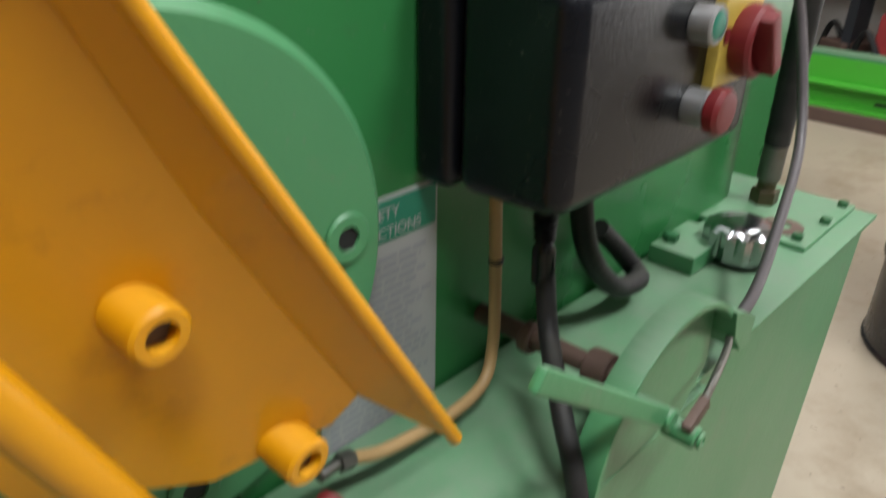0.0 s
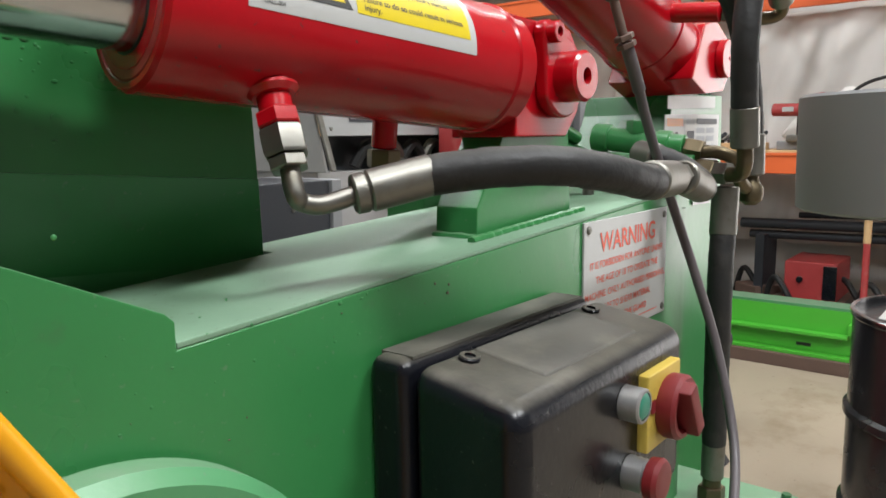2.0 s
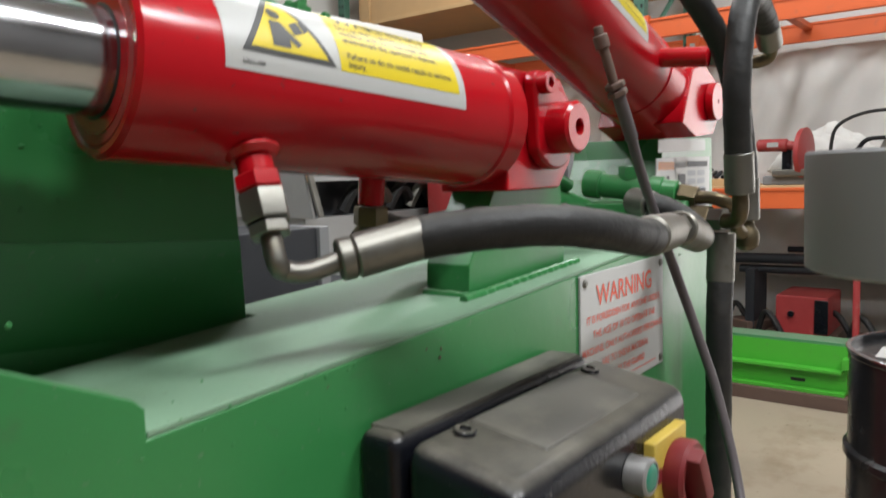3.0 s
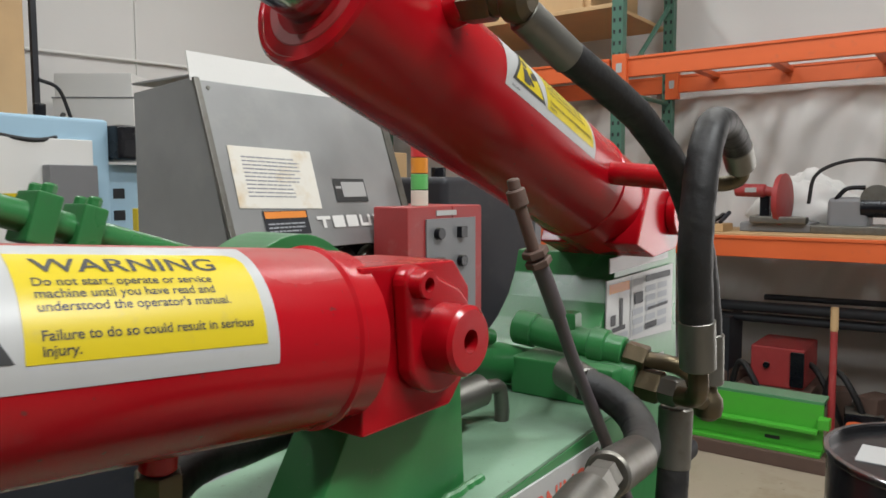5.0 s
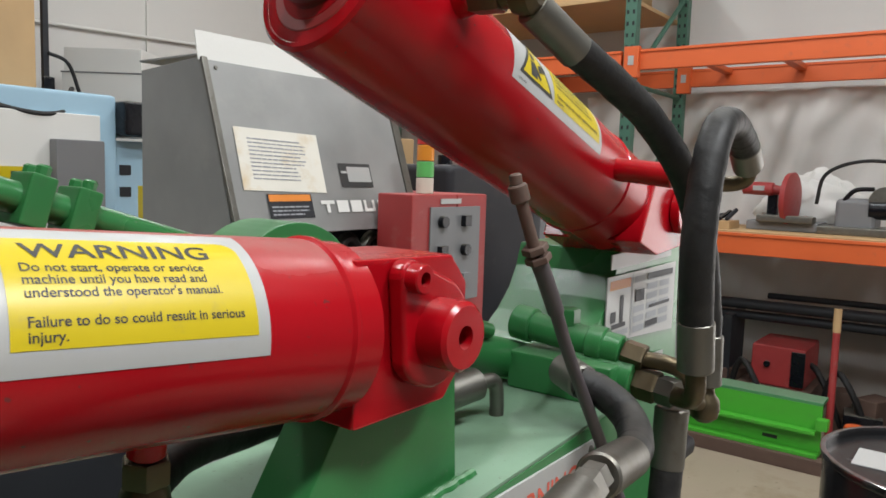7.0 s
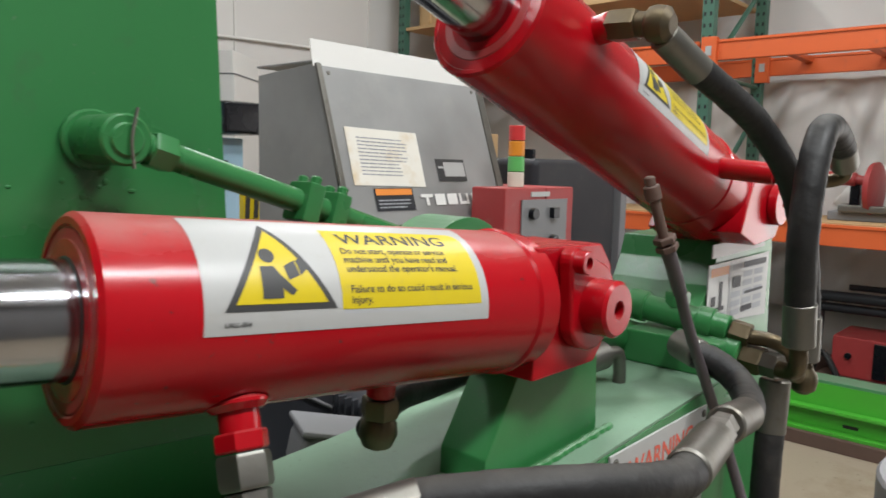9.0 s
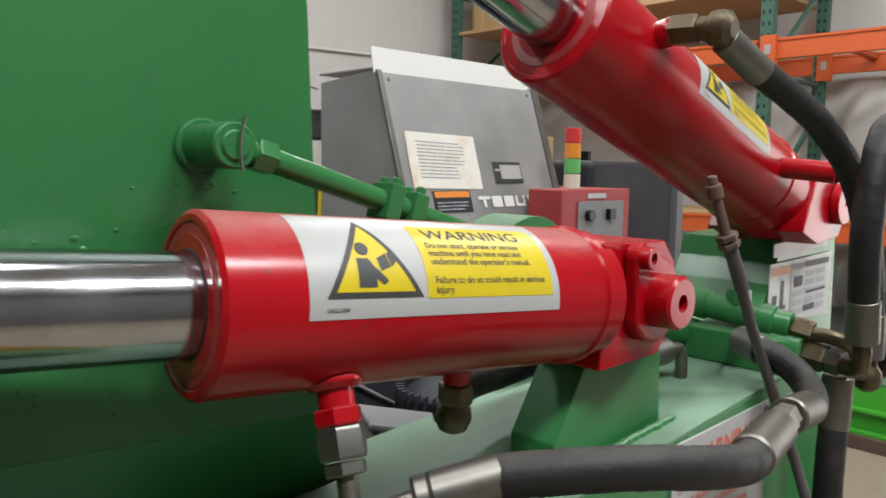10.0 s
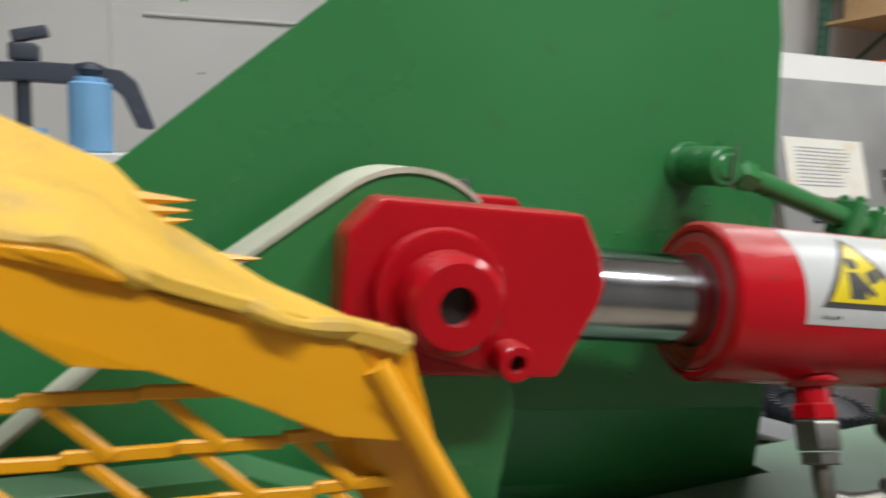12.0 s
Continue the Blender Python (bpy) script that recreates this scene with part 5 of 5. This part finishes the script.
part("socket", rod((4.50, 0.82, 0.43), (4.524, 0.82, 0.43), 0.02, 18), BLACK, wl)
st = thing("steel_bars", 4.7, 0.5, 0.0, "dark round steel bars lying on a rack trestle", "steel bar")
for i, (z, y0, y1, r) in enumerate(((0.80, -0.9, 1.25, 0.035), (0.72, -0.9, 1.2, 0.03), (0.86, -0.6, 0.9, 0.02))):
    part("bar", rod((4.62 + 0.05 * i, max(y0, -0.5), z), (4.66 + 0.05 * i, y1, z - 0.03), r, 18), GREY_DARK, st)
for y in (-0.8, 1.1):
    part("trestle", box(4.58, 4.9, y - 0.03, y + 0.03, 0.0, 0.70, 0.004), GREY_DARK, st)
br = thing("broom", 4.35, 0.36, 0.0, "red and tan broom handle leaning beside the beam", "broom")
part("handle", rod((4.25, 0.40, 0.0), (4.33, 0.415, 0.72), 0.02, 14), RED_DUSTY, br)
part("grip", rod((4.33, 0.415, 0.72), (4.345, 0.418, 0.86), 0.022, 14), WOOD, br)
bk = thing("storage_tote", 4.85, 2.3, 0.0, "dark plastic tote under the rack", "box")
part("tote_body", box(4.4, 5.1, 1.95, 2.75, 0.0, 0.55, 0.03, 3), GREY_DARK, bk)
part("lid", box(4.38, 5.12, 1.93, 2.77, 0.55, 0.60, 0.012), GREY, bk)
tyre = thing("air_tank", 4.8, -0.25, 0.0, "dark horizontal air tank under the rack", "tank")
part("vessel", lathe((4.8, -0.75, 0.4), (0, 1, 0), [(0, 0.05), (0.03, 0.18), (0.10, 0.24), (0.75, 0.24), (0.82, 0.18), (0.85, 0.05)], 36), GREY_DARK, tyre)
for y in (-0.6, -0.1):
    part("cradle", box(4.65, 4.95, y - 0.03, y + 0.03, 0.0, 0.2, 0.004), GREY_DARK, tyre)

gb = thing("green_beam", 4.05, 0.8, 0.0, "bright green steel channel beam lying on rusty rails", "beam")
part("web", box(4.0, 4.02, 0.40, 3.2, 0.10, 0.36, 0.002), GREEN_BRIGHT, gb)
part("top_flange", box(4.0, 4.16, 0.40, 3.2, 0.36, 0.378, 0.002), GREEN_LIGHT, gb)
part("ledge", box(3.94, 4.0, 0.42, 3.2, 0.205, 0.225, 0.004), GREEN_BRIGHT, gb)
part("bottom_flange", box(3.93, 4.16, 0.40, 3.2, 0.08, 0.10, 0.002), GREEN_BRIGHT, gb)
part("end_bracket", box(3.93, 4.0, 0.36, 0.42, 0.24, 0.30, 0.006), GREEN_BRIGHT, gb)
part("slot", box(3.998, 4.0, 0.62, 0.70, 0.125, 0.145), DARK, gb)
part("rail", box(3.90, 3.99, 0.30, 3.3, 0.0, 0.08, 0.006), RUST, gb)
part("rail", box(4.08, 4.17, 0.30, 3.3, 0.0, 0.08, 0.006), RUST, gb)

# oil drum
dr = thing("steel_drum", 1.75, -0.25, 0.0, "black steel drum with rolling hoops and a bare rim", "drum")
part("body", lathe((1.75, -0.25, 0.0), (0, 0, 1), [(0, 0.285), (0.012, 0.292), (0.02, 0.286), (0.275, 0.286), (0.285, 0.297), (0.305, 0.297), (0.315, 0.286), (0.57, 0.286), (0.58, 0.297), (0.60, 0.297), (0.61, 0.286), (0.865, 0.286), (0.872, 0.292), (0.885, 0.292), (0.886, 0.282), (0.866, 0.281), (0.864, 0.02)], 72), DRUM, dr)
part("rim", ring((1.75, -0.25, 0.880), (0, 0, 1), 0.008, 0.2945, 0.281, 72, 0.002), CHROME, dr, "bare bright metal rim")
part("bung", rod((1.62, -0.25, 0.864), (1.62, -0.25, 0.878), 0.032, 24), STEEL, dr)
part("drum_label", box(1.66, 1.80, -0.12, -0.04, 0.866, 0.8685), PAPER, dr, "torn white label")

# stainless machine
sm = thing("stainless_machine", 1.0, 1.4, 0.0, "tall stainless steel cabinet machine with a sloping front panel", "machine")
part("cabinet", prism([(0.70, 0.02), (1.345, 0.02), (1.345, 1.30), (0.70, 1.30)], 1.20, 1.57, 0.004), STAINLESS, sm)
side = [(1.155, 1.30), (1.575, 1.30), (1.575, 1.815), (1.30, 1.835)]


def side_wall(x0, x1, poly, bevel=0.003):
    bm = prism(poly, 0, x1 - x0, bevel)
    return moved(bm, Matrix(((0, 1, 0, x0), (1, 0, 0, 0), (0, 0, 1, 0), (0, 0, 0, 1))))


part("hood_side", side_wall(0.69, 0.70, side), STAINLESS, sm)
part("hood_side", side_wall(1.345, 1.375, side), STAINLESS, sm)
PT = pose(0.70, 1.155, 1.40, 71.7, 0, 0)


def on_panel(bm, lift=0.0):
    """Drawings in x and y on the sloping panel, from its lower corner."""
    return moved(bm, PT @ Matrix.Translation((0, 0, lift)))


pl = part("front_panel", moved(box(0.0, 0.645, 0.0, 0.45, -0.006, 0.0, 0.002), PT), STAINLESS, sm, "scuffed stainless front panel")
part("edge_strip", moved(box(-0.018, -0.001, -0.10, 0.455, -0.006, 0.004, 0.002), PT), STEEL, sm, "bright steel edge strip")
part("edge_strip", moved(box(0.646, 0.676, -0.10, 0.455, -0.006, 0.004, 0.002), PT), STEEL, sm, "bright steel edge strip")
part("top_lid", box(0.688, 1.38, 1.32, 1.58, 1.836, 1.842, 0.002), STAINLESS, sm)
part("splash_sheet", moved(box(0.0, 0.70, 0.0, 0.075, 0, 0.004, 0.001), pose(0.685, 1.315, 1.825, 78, 0, 0)), WHITE, sm, "pale sheet metal lip")
part("opening", box(0.705, 1.34, 1.25, 1.27, 1.30, 1.40), GREY_DARK, sm, "dark opening under the panel")
for i in range(5):
    part("cable_loop", tube([(0.86 + 0.1 * i, 1.22, 1.31), (0.90 + 0.1 * i, 1.20, 1.375), (0.97 + 0.1 * i, 1.22, 1.33)], 0.018, 8, 5), STEEL if i % 2 else RUBBER, sm)
nt = part("notice", on_panel(moved(sheet(0, 0.275, 0, 0.165, 6, 4), pose(0.03, 0.115, 0, 0, 0, -1.5)), 0.002), PAPER_OLD, sm, "stained paper notice")
part("print", on_panel(moved(bars(text_rows(0.035, 0.225, [0.03 + 0.0105 * i for i in range(11)], 0.0035, 3)), pose(0.03, 0.115, 0, 0, 0, -1.5)), 0.003), INK_GREY, nt)
wl2 = part("warning_label", on_panel(sheet(0.095, 0.245, 0.040, 0.105), 0.002), GREY_DARK, sm)
part("heading", on_panel(sheet(0.10, 0.24, 0.085, 0.103), 0.003), INK_ORANGE, wl2)
part("print", on_panel(bars(text_rows(0.105, 0.235, [0.048, 0.058, 0.068], 0.004, 4)), 0.003), INK_GREY, wl2)
ml = part("model_label", on_panel(sheet(0.37, 0.50, 0.125, 0.195), 0.002), INK, sm)
part("print", on_panel(bars([(0.40, 0.495, 0.14, 0.185), (0.375, 0.398, 0.165, 0.172)]), 0.003), PAPER, ml)
part("lettering", on_panel(bars([(0.275, 0.325, 0.076, 0.086), (0.294, 0.306, 0.052, 0.076), (0.334, 0.378, 0.052, 0.086), (0.388, 0.432, 0.052, 0.086), (0.442, 0.452, 0.052, 0.086), (0.476, 0.486, 0.052, 0.086), (0.452, 0.476, 0.052, 0.061), (0.50, 0.515, 0.052, 0.086), (0.521, 0.536, 0.052, 0.086), (0.542, 0.557, 0.052, 0.086)]), 0.003), WHITE, sm, "pale maker's mark drawn as plain bars")
for x, y in ((0.02, 0.43), (0.62, 0.43), (0.02, 0.02), (0.62, 0.02)):
    part("screw", on_panel(shift(lathe((0, 0, 0), (0, 0, 1), [(0, 0.006), (0.003, 0.005)], 12), x, y), 0.0), STEEL, sm)

# red control cabinet with a signal tower
rc = thing("control_cabinet", 1.4, 1.1, 0.0, "red control cabinet with a grey switch panel", "cabinet")
part("case", box(1.385, 1.545, 1.02, 1.42, 0.02, 1.505, 0.006), RED_DUSTY, rc)
part("case_extension", box(1.17, 1.3845, 1.02, 1.15, 0.02, 1.505, 0.006), RED_DUSTY, rc)
pn = part("switch_panel", box(1.25, 1.50, 1.014, 1.0195, 1.18, 1.468, 0.001), GREY, rc, "light grey switch panel")
for i in range(3):
    for j in range(2):
        k = part("switch", rod((1.30 + 0.115 * j, 1.014, 1.425 - 0.088 * i), (1.30 + 0.115 * j, 0.995, 1.425 - 0.088 * i), 0.018, 18) if (i + j) % 2 == 0 else box(1.283 + 0.115 * j, 1.317 + 0.115 * j, 0.996, 1.0135, 1.408 - 0.088 * i, 1.442 - 0.088 * i, 0.002), BLACK if i < 2 else GREY, pn)
part("tag", box(1.30, 1.40, 1.016, 1.0195, 1.477, 1.492), PAPER, rc)
tw = thing("signal_tower", 1.30, 1.08, 1.505, "stacked red, amber and green signal lamp", "signal lamp")
for k, (c, nm) in enumerate((((0.55, 0.50, 0.42), "base"), ((0.10, 0.38, 0.10), "green_lens"), ((0.62, 0.22, 0.02), "amber_lens"), ((0.50, 0.03, 0.03), "red_lens"))):
    part(nm, rod((1.30, 1.08, 1.505 + 0.048 * k), (1.30, 1.08, 1.551 + 0.048 * k), 0.026, 24), mat(nm, c, 0.35, vary=0.08, bump=0), tw)
cb = thing("cardboard_box", 1.55, 1.75, 0.0, "tall plain cardboard box behind the cabinet", "box")
part("carton", box(1.40, 1.90, 1.62, 2.0, 0.0, 1.70, 0.005), CARD, cb)
part("tape", box(1.63, 1.68, 1.618, 1.62, 0.6, 1.68), WOOD, cb)
dc = thing("dark_cabinet", 2.05, 1.5, 0.0, "dark grey machine cabinet with a rounded top", "cabinet")
part("case", box(1.75, 2.38, 1.32, 1.9, 0.02, 1.60, 0.03, 3), GREY_DARK, dc)
part("side_panel", box(2.385, 2.44, 1.30, 1.9, 0.02, 1.56, 0.006), GREY, dc)
part("knob", rod((1.95, 1.5, 1.60), (1.95, 1.5, 1.64), 0.03, 18), BLACK, dc)
ch = thing("office_chair", 2.3, 0.85, 0.0, "dark upholstered chair pushed behind the machine", "chair")
part("backrest", moved(box(-0.22, 0.22, -0.05, 0.05, 0.0, 0.42, 0.04, 3), pose(2.35, 0.95, 0.98, 8, 0, -30)), GREY_DARK, ch)
part("seat", box(2.1, 2.55, 0.62, 1.05, 0.46, 0.54, 0.03, 3), GREY_DARK, ch)
part("column", rod((2.32, 0.84, 0.05), (2.32, 0.84, 0.46), 0.03, 16), GREY, ch)
part("base", lathe((2.32, 0.84, 0.0), (0, 0, 1), [(0, 0.28), (0.03, 0.26), (0.06, 0.06)], 10), GREY_DARK, ch)
part("post", box(2.32, 2.38, 0.96, 1.0, 0.52, 1.1, 0.01), GREY_DARK, ch)
ot = thing("cloth_bin", 2.7, 1.0, 0.0, "large pale grey drum lying behind the machine", "bin")
part("bin_body", lathe((2.6, 0.85, 0.75), (0, 1, 0), [(0, 0.2), (0.02, 0.38), (0.7, 0.38), (0.72, 0.2)], 40), GREY, ot)
part("cradle", box(2.4, 2.8, 0.9, 1.5, 0.0, 0.42, 0.01), GREY_DARK, ot)

# blue lathe far back
bl = thing("lathe_machine", 1.2, 3.4, 0.0, "pale blue and white enclosed machine tool", "machine tool")
part("body", box(0.2, 1.525, 3.20, 4.1, 0.0, 1.895, 0.02), BLUE, bl)
part("white_door", box(0.3, 1.43, 3.18, 3.199, 0.7, 1.79, 0.006), WHITE, bl)
part("stripe", box(0.3, 1.24, 3.176, 3.1795, 1.44, 1.54), LABEL_YELLOW, bl)
part("stripe", box(1.02, 1.24, 3.172, 3.1755, 1.455, 1.52), INK, bl, "dark bars of the maker's mark")
part("grey_post", box(1.183, 1.408, 3.10, 3.17, 0.2, 1.668, 0.006), GREY, bl)
part("side_unit", box(1.5255, 1.72, 3.25, 4.0, 0.0, 1.68, 0.01), BLUE, bl)
part("spindle_motor", box(1.52, 1.80, 3.12, 3.5, 1.70, 1.87, 0.02), BLACK, bl)
part("motor_cap", lathe((1.80, 3.31, 1.785), (1, 0, 0), [(0, 0.085), (0.05, 0.08), (0.09, 0.05), (0.10, 0.01)], 28), RED_PLASTIC, bl, "red round motor cap")
for i in range(2):
    part("vent", box(1.56, 1.62, 3.244, 3.2505, 1.40 + 0.11 * i, 1.45 + 0.11 * i, 0.002), GREY_DARK, bl)
part("cable", tube([(0.75, 3.3, 1.92), (1.0, 3.2, 1.80), (1.25, 3.2, 1.79), (1.38, 3.35, 1.92)], 0.012, 10), RUBBER, bl)
pil = thing("machine_column", 1.1, 3.75, 0.0, "tall machine column with blue and tan panels", "column")
part("column", box(0.95, 1.33, 3.6, 4.0, 0.0, 3.2, 0.01), WOOD, pil)
part("blue_panel", box(1.0, 1.12, 3.585, 3.599, 1.9, 2.12, 0.003), BLUE, pil)
part("chain_guard", box(0.86, 0.945, 3.6, 3.7, 1.2, 3.2, 0.004), GREY_DARK, pil)
pipe = thing("drop_pole", 1.42, 3.7, 0.0, "slim dark electrical drop pole with a hanging cord", "pole")
part("pole", box(1.405, 1.435, 3.69, 3.72, 1.88, 4.5, 0.003), GREY_DARK, pipe)
part("plug", box(1.39, 1.45, 3.66, 3.69, 1.9, 2.0, 0.01), BLACK, pipe)
part("cord", tube([(1.42, 3.67, 2.12), (1.52, 3.67, 2.08), (1.58, 3.67, 1.93)], 0.01, 8), RUBBER, pipe)
wb = thing("white_enclosure", 2.15, 4.4, 0.0, "large white machine enclosure by the wall", "machine")
WM = pose(2.15, 4.02, 0, 0, 0, 38)
part("enclosure", moved(box(0.0, 0.55, 0.0, 0.50, 0.0, 2.13, 0.006), WM), WHITE, wb)
part("upper_housing", moved(box(0.012, 0.54, 0.012, 0.49, 2.1305, 2.275, 0.006), WM), WHITE, wb)
part("seam_trim", moved(box(-0.004, 0.554, -0.004, 0.504, 2.118, 2.128, 0.002), WM), GREY, wb)
hz = thing("hazard_post", 1.37, 2.62, 0.0, "short post with black and yellow warning stripes", "post")
part("post", box(1.30, 1.44, 2.60, 2.64, 0.0, 1.475, 0.004), LABEL_YELLOW, hz)
for k in range(3):
    part("stripe", prism([(1.305 + 0.045 * k, 1.30), (1.327 + 0.045 * k, 1.30), (1.335 + 0.045 * k, 1.472), (1.313 + 0.045 * k, 1.472)], 2.596, 2.5998), INK, hz, "black stripe")

ar = thing("arm_press", -0.75, 3.2, 0.0, "dark blue-grey arm press with a pale blue cylinder", "press")
part("table", box(-1.6, -0.35, 2.9, 3.6, 0.0, 1.55, 0.01), WHITE, ar)
part("arm", prism([(-1.75, 1.82), (-1.75, 1.89), (-1.49, 1.905), (-1.36, 1.915), (-1.17, 1.915), (-1.02, 1.90), (-0.965, 1.86), (-0.892, 1.668), (-0.905, 1.655), (-0.962, 1.660), (-1.02, 1.79), (-1.06, 1.825), (-1.20, 1.835), (-1.40, 1.835)], 3.14, 3.26, 0.008), NAVY, ar)
part("cylinder", join(rod((-1.13, 3.0, 1.55), (-1.13, 3.0, 1.83), 0.082, 32, 0.008), rod((-1.13, 3.0, 1.83), (-1.13, 3.0, 1.85), 0.06, 24)), BLUE_DEEP, ar)
part("cap", lathe((-1.13, 3.0, 1.85), (0, 0, 1), [(0, 0.03), (0.03, 0.055), (0.05, 0.05), (0.06, 0.02)], 24), NAVY, ar)
part("post", rod((-1.405, 3.2, 1.55), (-1.405, 3.2, 1.84), 0.03, 16), NAVY, ar)
part("head", join(box(-1.45, -1.34, 3.15, 3.25, 1.915, 1.99, 0.015), moved(box(-0.05, 0.09, -0.03, 0.03, -0.02, 0.03, 0.01), pose(-1.39, 3.2, 2.02, 0, -14, 0))), NAVY, ar)
part("knob", rod((-1.34, 3.0, 1.55), (-1.34, 3.0, 1.64), 0.05, 20), BLUE_DEEP, ar)

# more clutter below the rack
gp = thing("rubbish_heap", 4.8, 0.3, 0.0, "dark heap of scrap parts and hoses under the rack", "scrap")
rnd = random.Random(21)
for i in range(16):
    y, x = -0.5 + 1.6 * rnd.random(), 4.45 + 0.4 * rnd.random()
    w, h = 0.06 + 0.12 * rnd.random(), 0.12 + 0.36 * rnd.random()
    if i % 3:
        part("scrap_block", moved(box(-w, w, -w * 0.7, w * 0.7, 0, h, 0.012), pose(x, y, 0.0, 0, 0, rnd.uniform(-40, 40))), (GREY_DARK, RUST, BLACK)[i % 3], gp)
    else:
        part("scrap_hose", tube([(x, y, 0.012), (x - 0.06, y + 0.1, 0.3), (x, y + 0.22, 0.42), (x + 0.05, y + 0.3, 0.15)], 0.02, 10, 6), RUBBER, gp)
rh = thing("pry_bar", 4.2, 0.1, 0.0, "short red handled bar leaning by the green beam", "tool")
part("shaft", rod((4.16, 0.06, 0.0), (4.20, 0.10, 0.40), 0.018, 12), RED_DUSTY, rh)
part("grip", rod((4.20, 0.10, 0.40), (4.208, 0.108, 0.47), 0.024, 12), ORANGE, rh)
bn = thing("paint_tin", 4.12, 0.28, 0.0, "small orange tin on the floor", "tin")
part("tin", lathe((4.2, 0.26, 0.0), (0, 0, 1), [(0, 0.055), (0.004, 0.06), (0.22, 0.06), (0.228, 0.055), (0.228, 0.01)], 24), ORANGE, bn)

# things on the floor behind the shear
mo = thing("electric_motor", 0.45, 0.78, 0.0, "dark finned upright electric motor with a grey terminal box", "motor")
MX, MY, MZ = 0.447, 0.775, 1.118
part("stator", lathe((MX, MY, 0.55), (0, 0, 1), [(0, 0.084), (0.54, 0.084), (MZ - 0.562, 0.070), (MZ - 0.55, 0.03)], 40), GREY_DARK, mo)
for k in range(30):
    a = radians(12 * k)
    part("fin", moved(box(0.080, 0.100, -0.0028, 0.0028, 0.60, MZ - 0.01, 0.0015, 1), Matrix.Translation((MX, MY, 0)) @ Matrix.Rotation(a, 4, "Z")), GREY_DARK, mo)
tb = part("terminal_box", moved(box(-0.085, 0.085, -0.055, 0.055, -0.045, 0.030, 0.018, 3), pose(0.245, 0.665, 1.065, 0, 12, -25)), GREY, mo, "rounded grey terminal box")
part("lid", moved(box(-0.090, 0.090, -0.060, 0.060, 0.031, 0.044, 0.006, 2), pose(0.245, 0.665, 1.065, 0, 12, -25)), GREY, tb)
part("mount", box(0.30, 0.60, 0.62, 0.90, 0.0, 0.55, 0.006), GREY_DARK, mo)
ps = thing("sheet_cabinet", 0.2, 1.0, 0.0, "dark grey sheet metal cabinet with loose screws behind the shear", "cabinet")
part("case", box(-0.6, 0.47, 0.90, 1.14, 0.0, 1.30, 0.006), GREY_DARK, ps)
part("edge_strip", box(0.4705, 0.50, 0.893, 1.14, 0.0, 1.30, 0.003), GREY, ps, "paler folded edge")
part("side_case", box(0.5005, 0.66, 0.93, 1.14, 0.0, 1.16, 0.006), GREY_DARK, ps)
for x, z in ((0.36, 1.24), (0.40, 1.15), (0.33, 1.10), (0.20, 1.20), (0.12, 1.12)):
    part("screw", lathe((x, 0.8985, z), (0, -1, 0), [(0, 0.006), (0.003, 0.005)], 12), STEEL, ps)
part("wire", tube([(0.05, 0.892, 1.27), (0.24, 0.892, 1.15), (0.42, 0.892, 1.04)], 0.004, 8, 4), GREY, ps)
pt = thing("cream_tray", 0.2, 0.5, 0.0, "cream painted sheet metal tray on legs", "tray")
part("pan", moved(box(-0.25, 0.45, -0.06, 0.06, -0.012, 0.012, 0.004), pose(-0.05, 0.50, 1.10, 0, 12, 0)), mat("cream_paint", (0.50, 0.52, 0.36), 0.5, dirt=0.2, dirt_colour=(0.3, 0.3, 0.2)), pt)
part("lip", moved(box(-0.25, 0.45, -0.066, -0.0605, -0.05, 0.012, 0.002), pose(-0.05, 0.50, 1.10, 0, 12, 0)), mat("cream_lip", (0.46, 0.48, 0.33), 0.5, dirt=0.2, dirt_colour=(0.3, 0.3, 0.2)), pt)
for x in (-0.2, 0.3):
    part("leg", box(x - 0.02, x + 0.02, 0.47, 0.53, 0.0, 1.06, 0.003), GREY_DARK, pt)
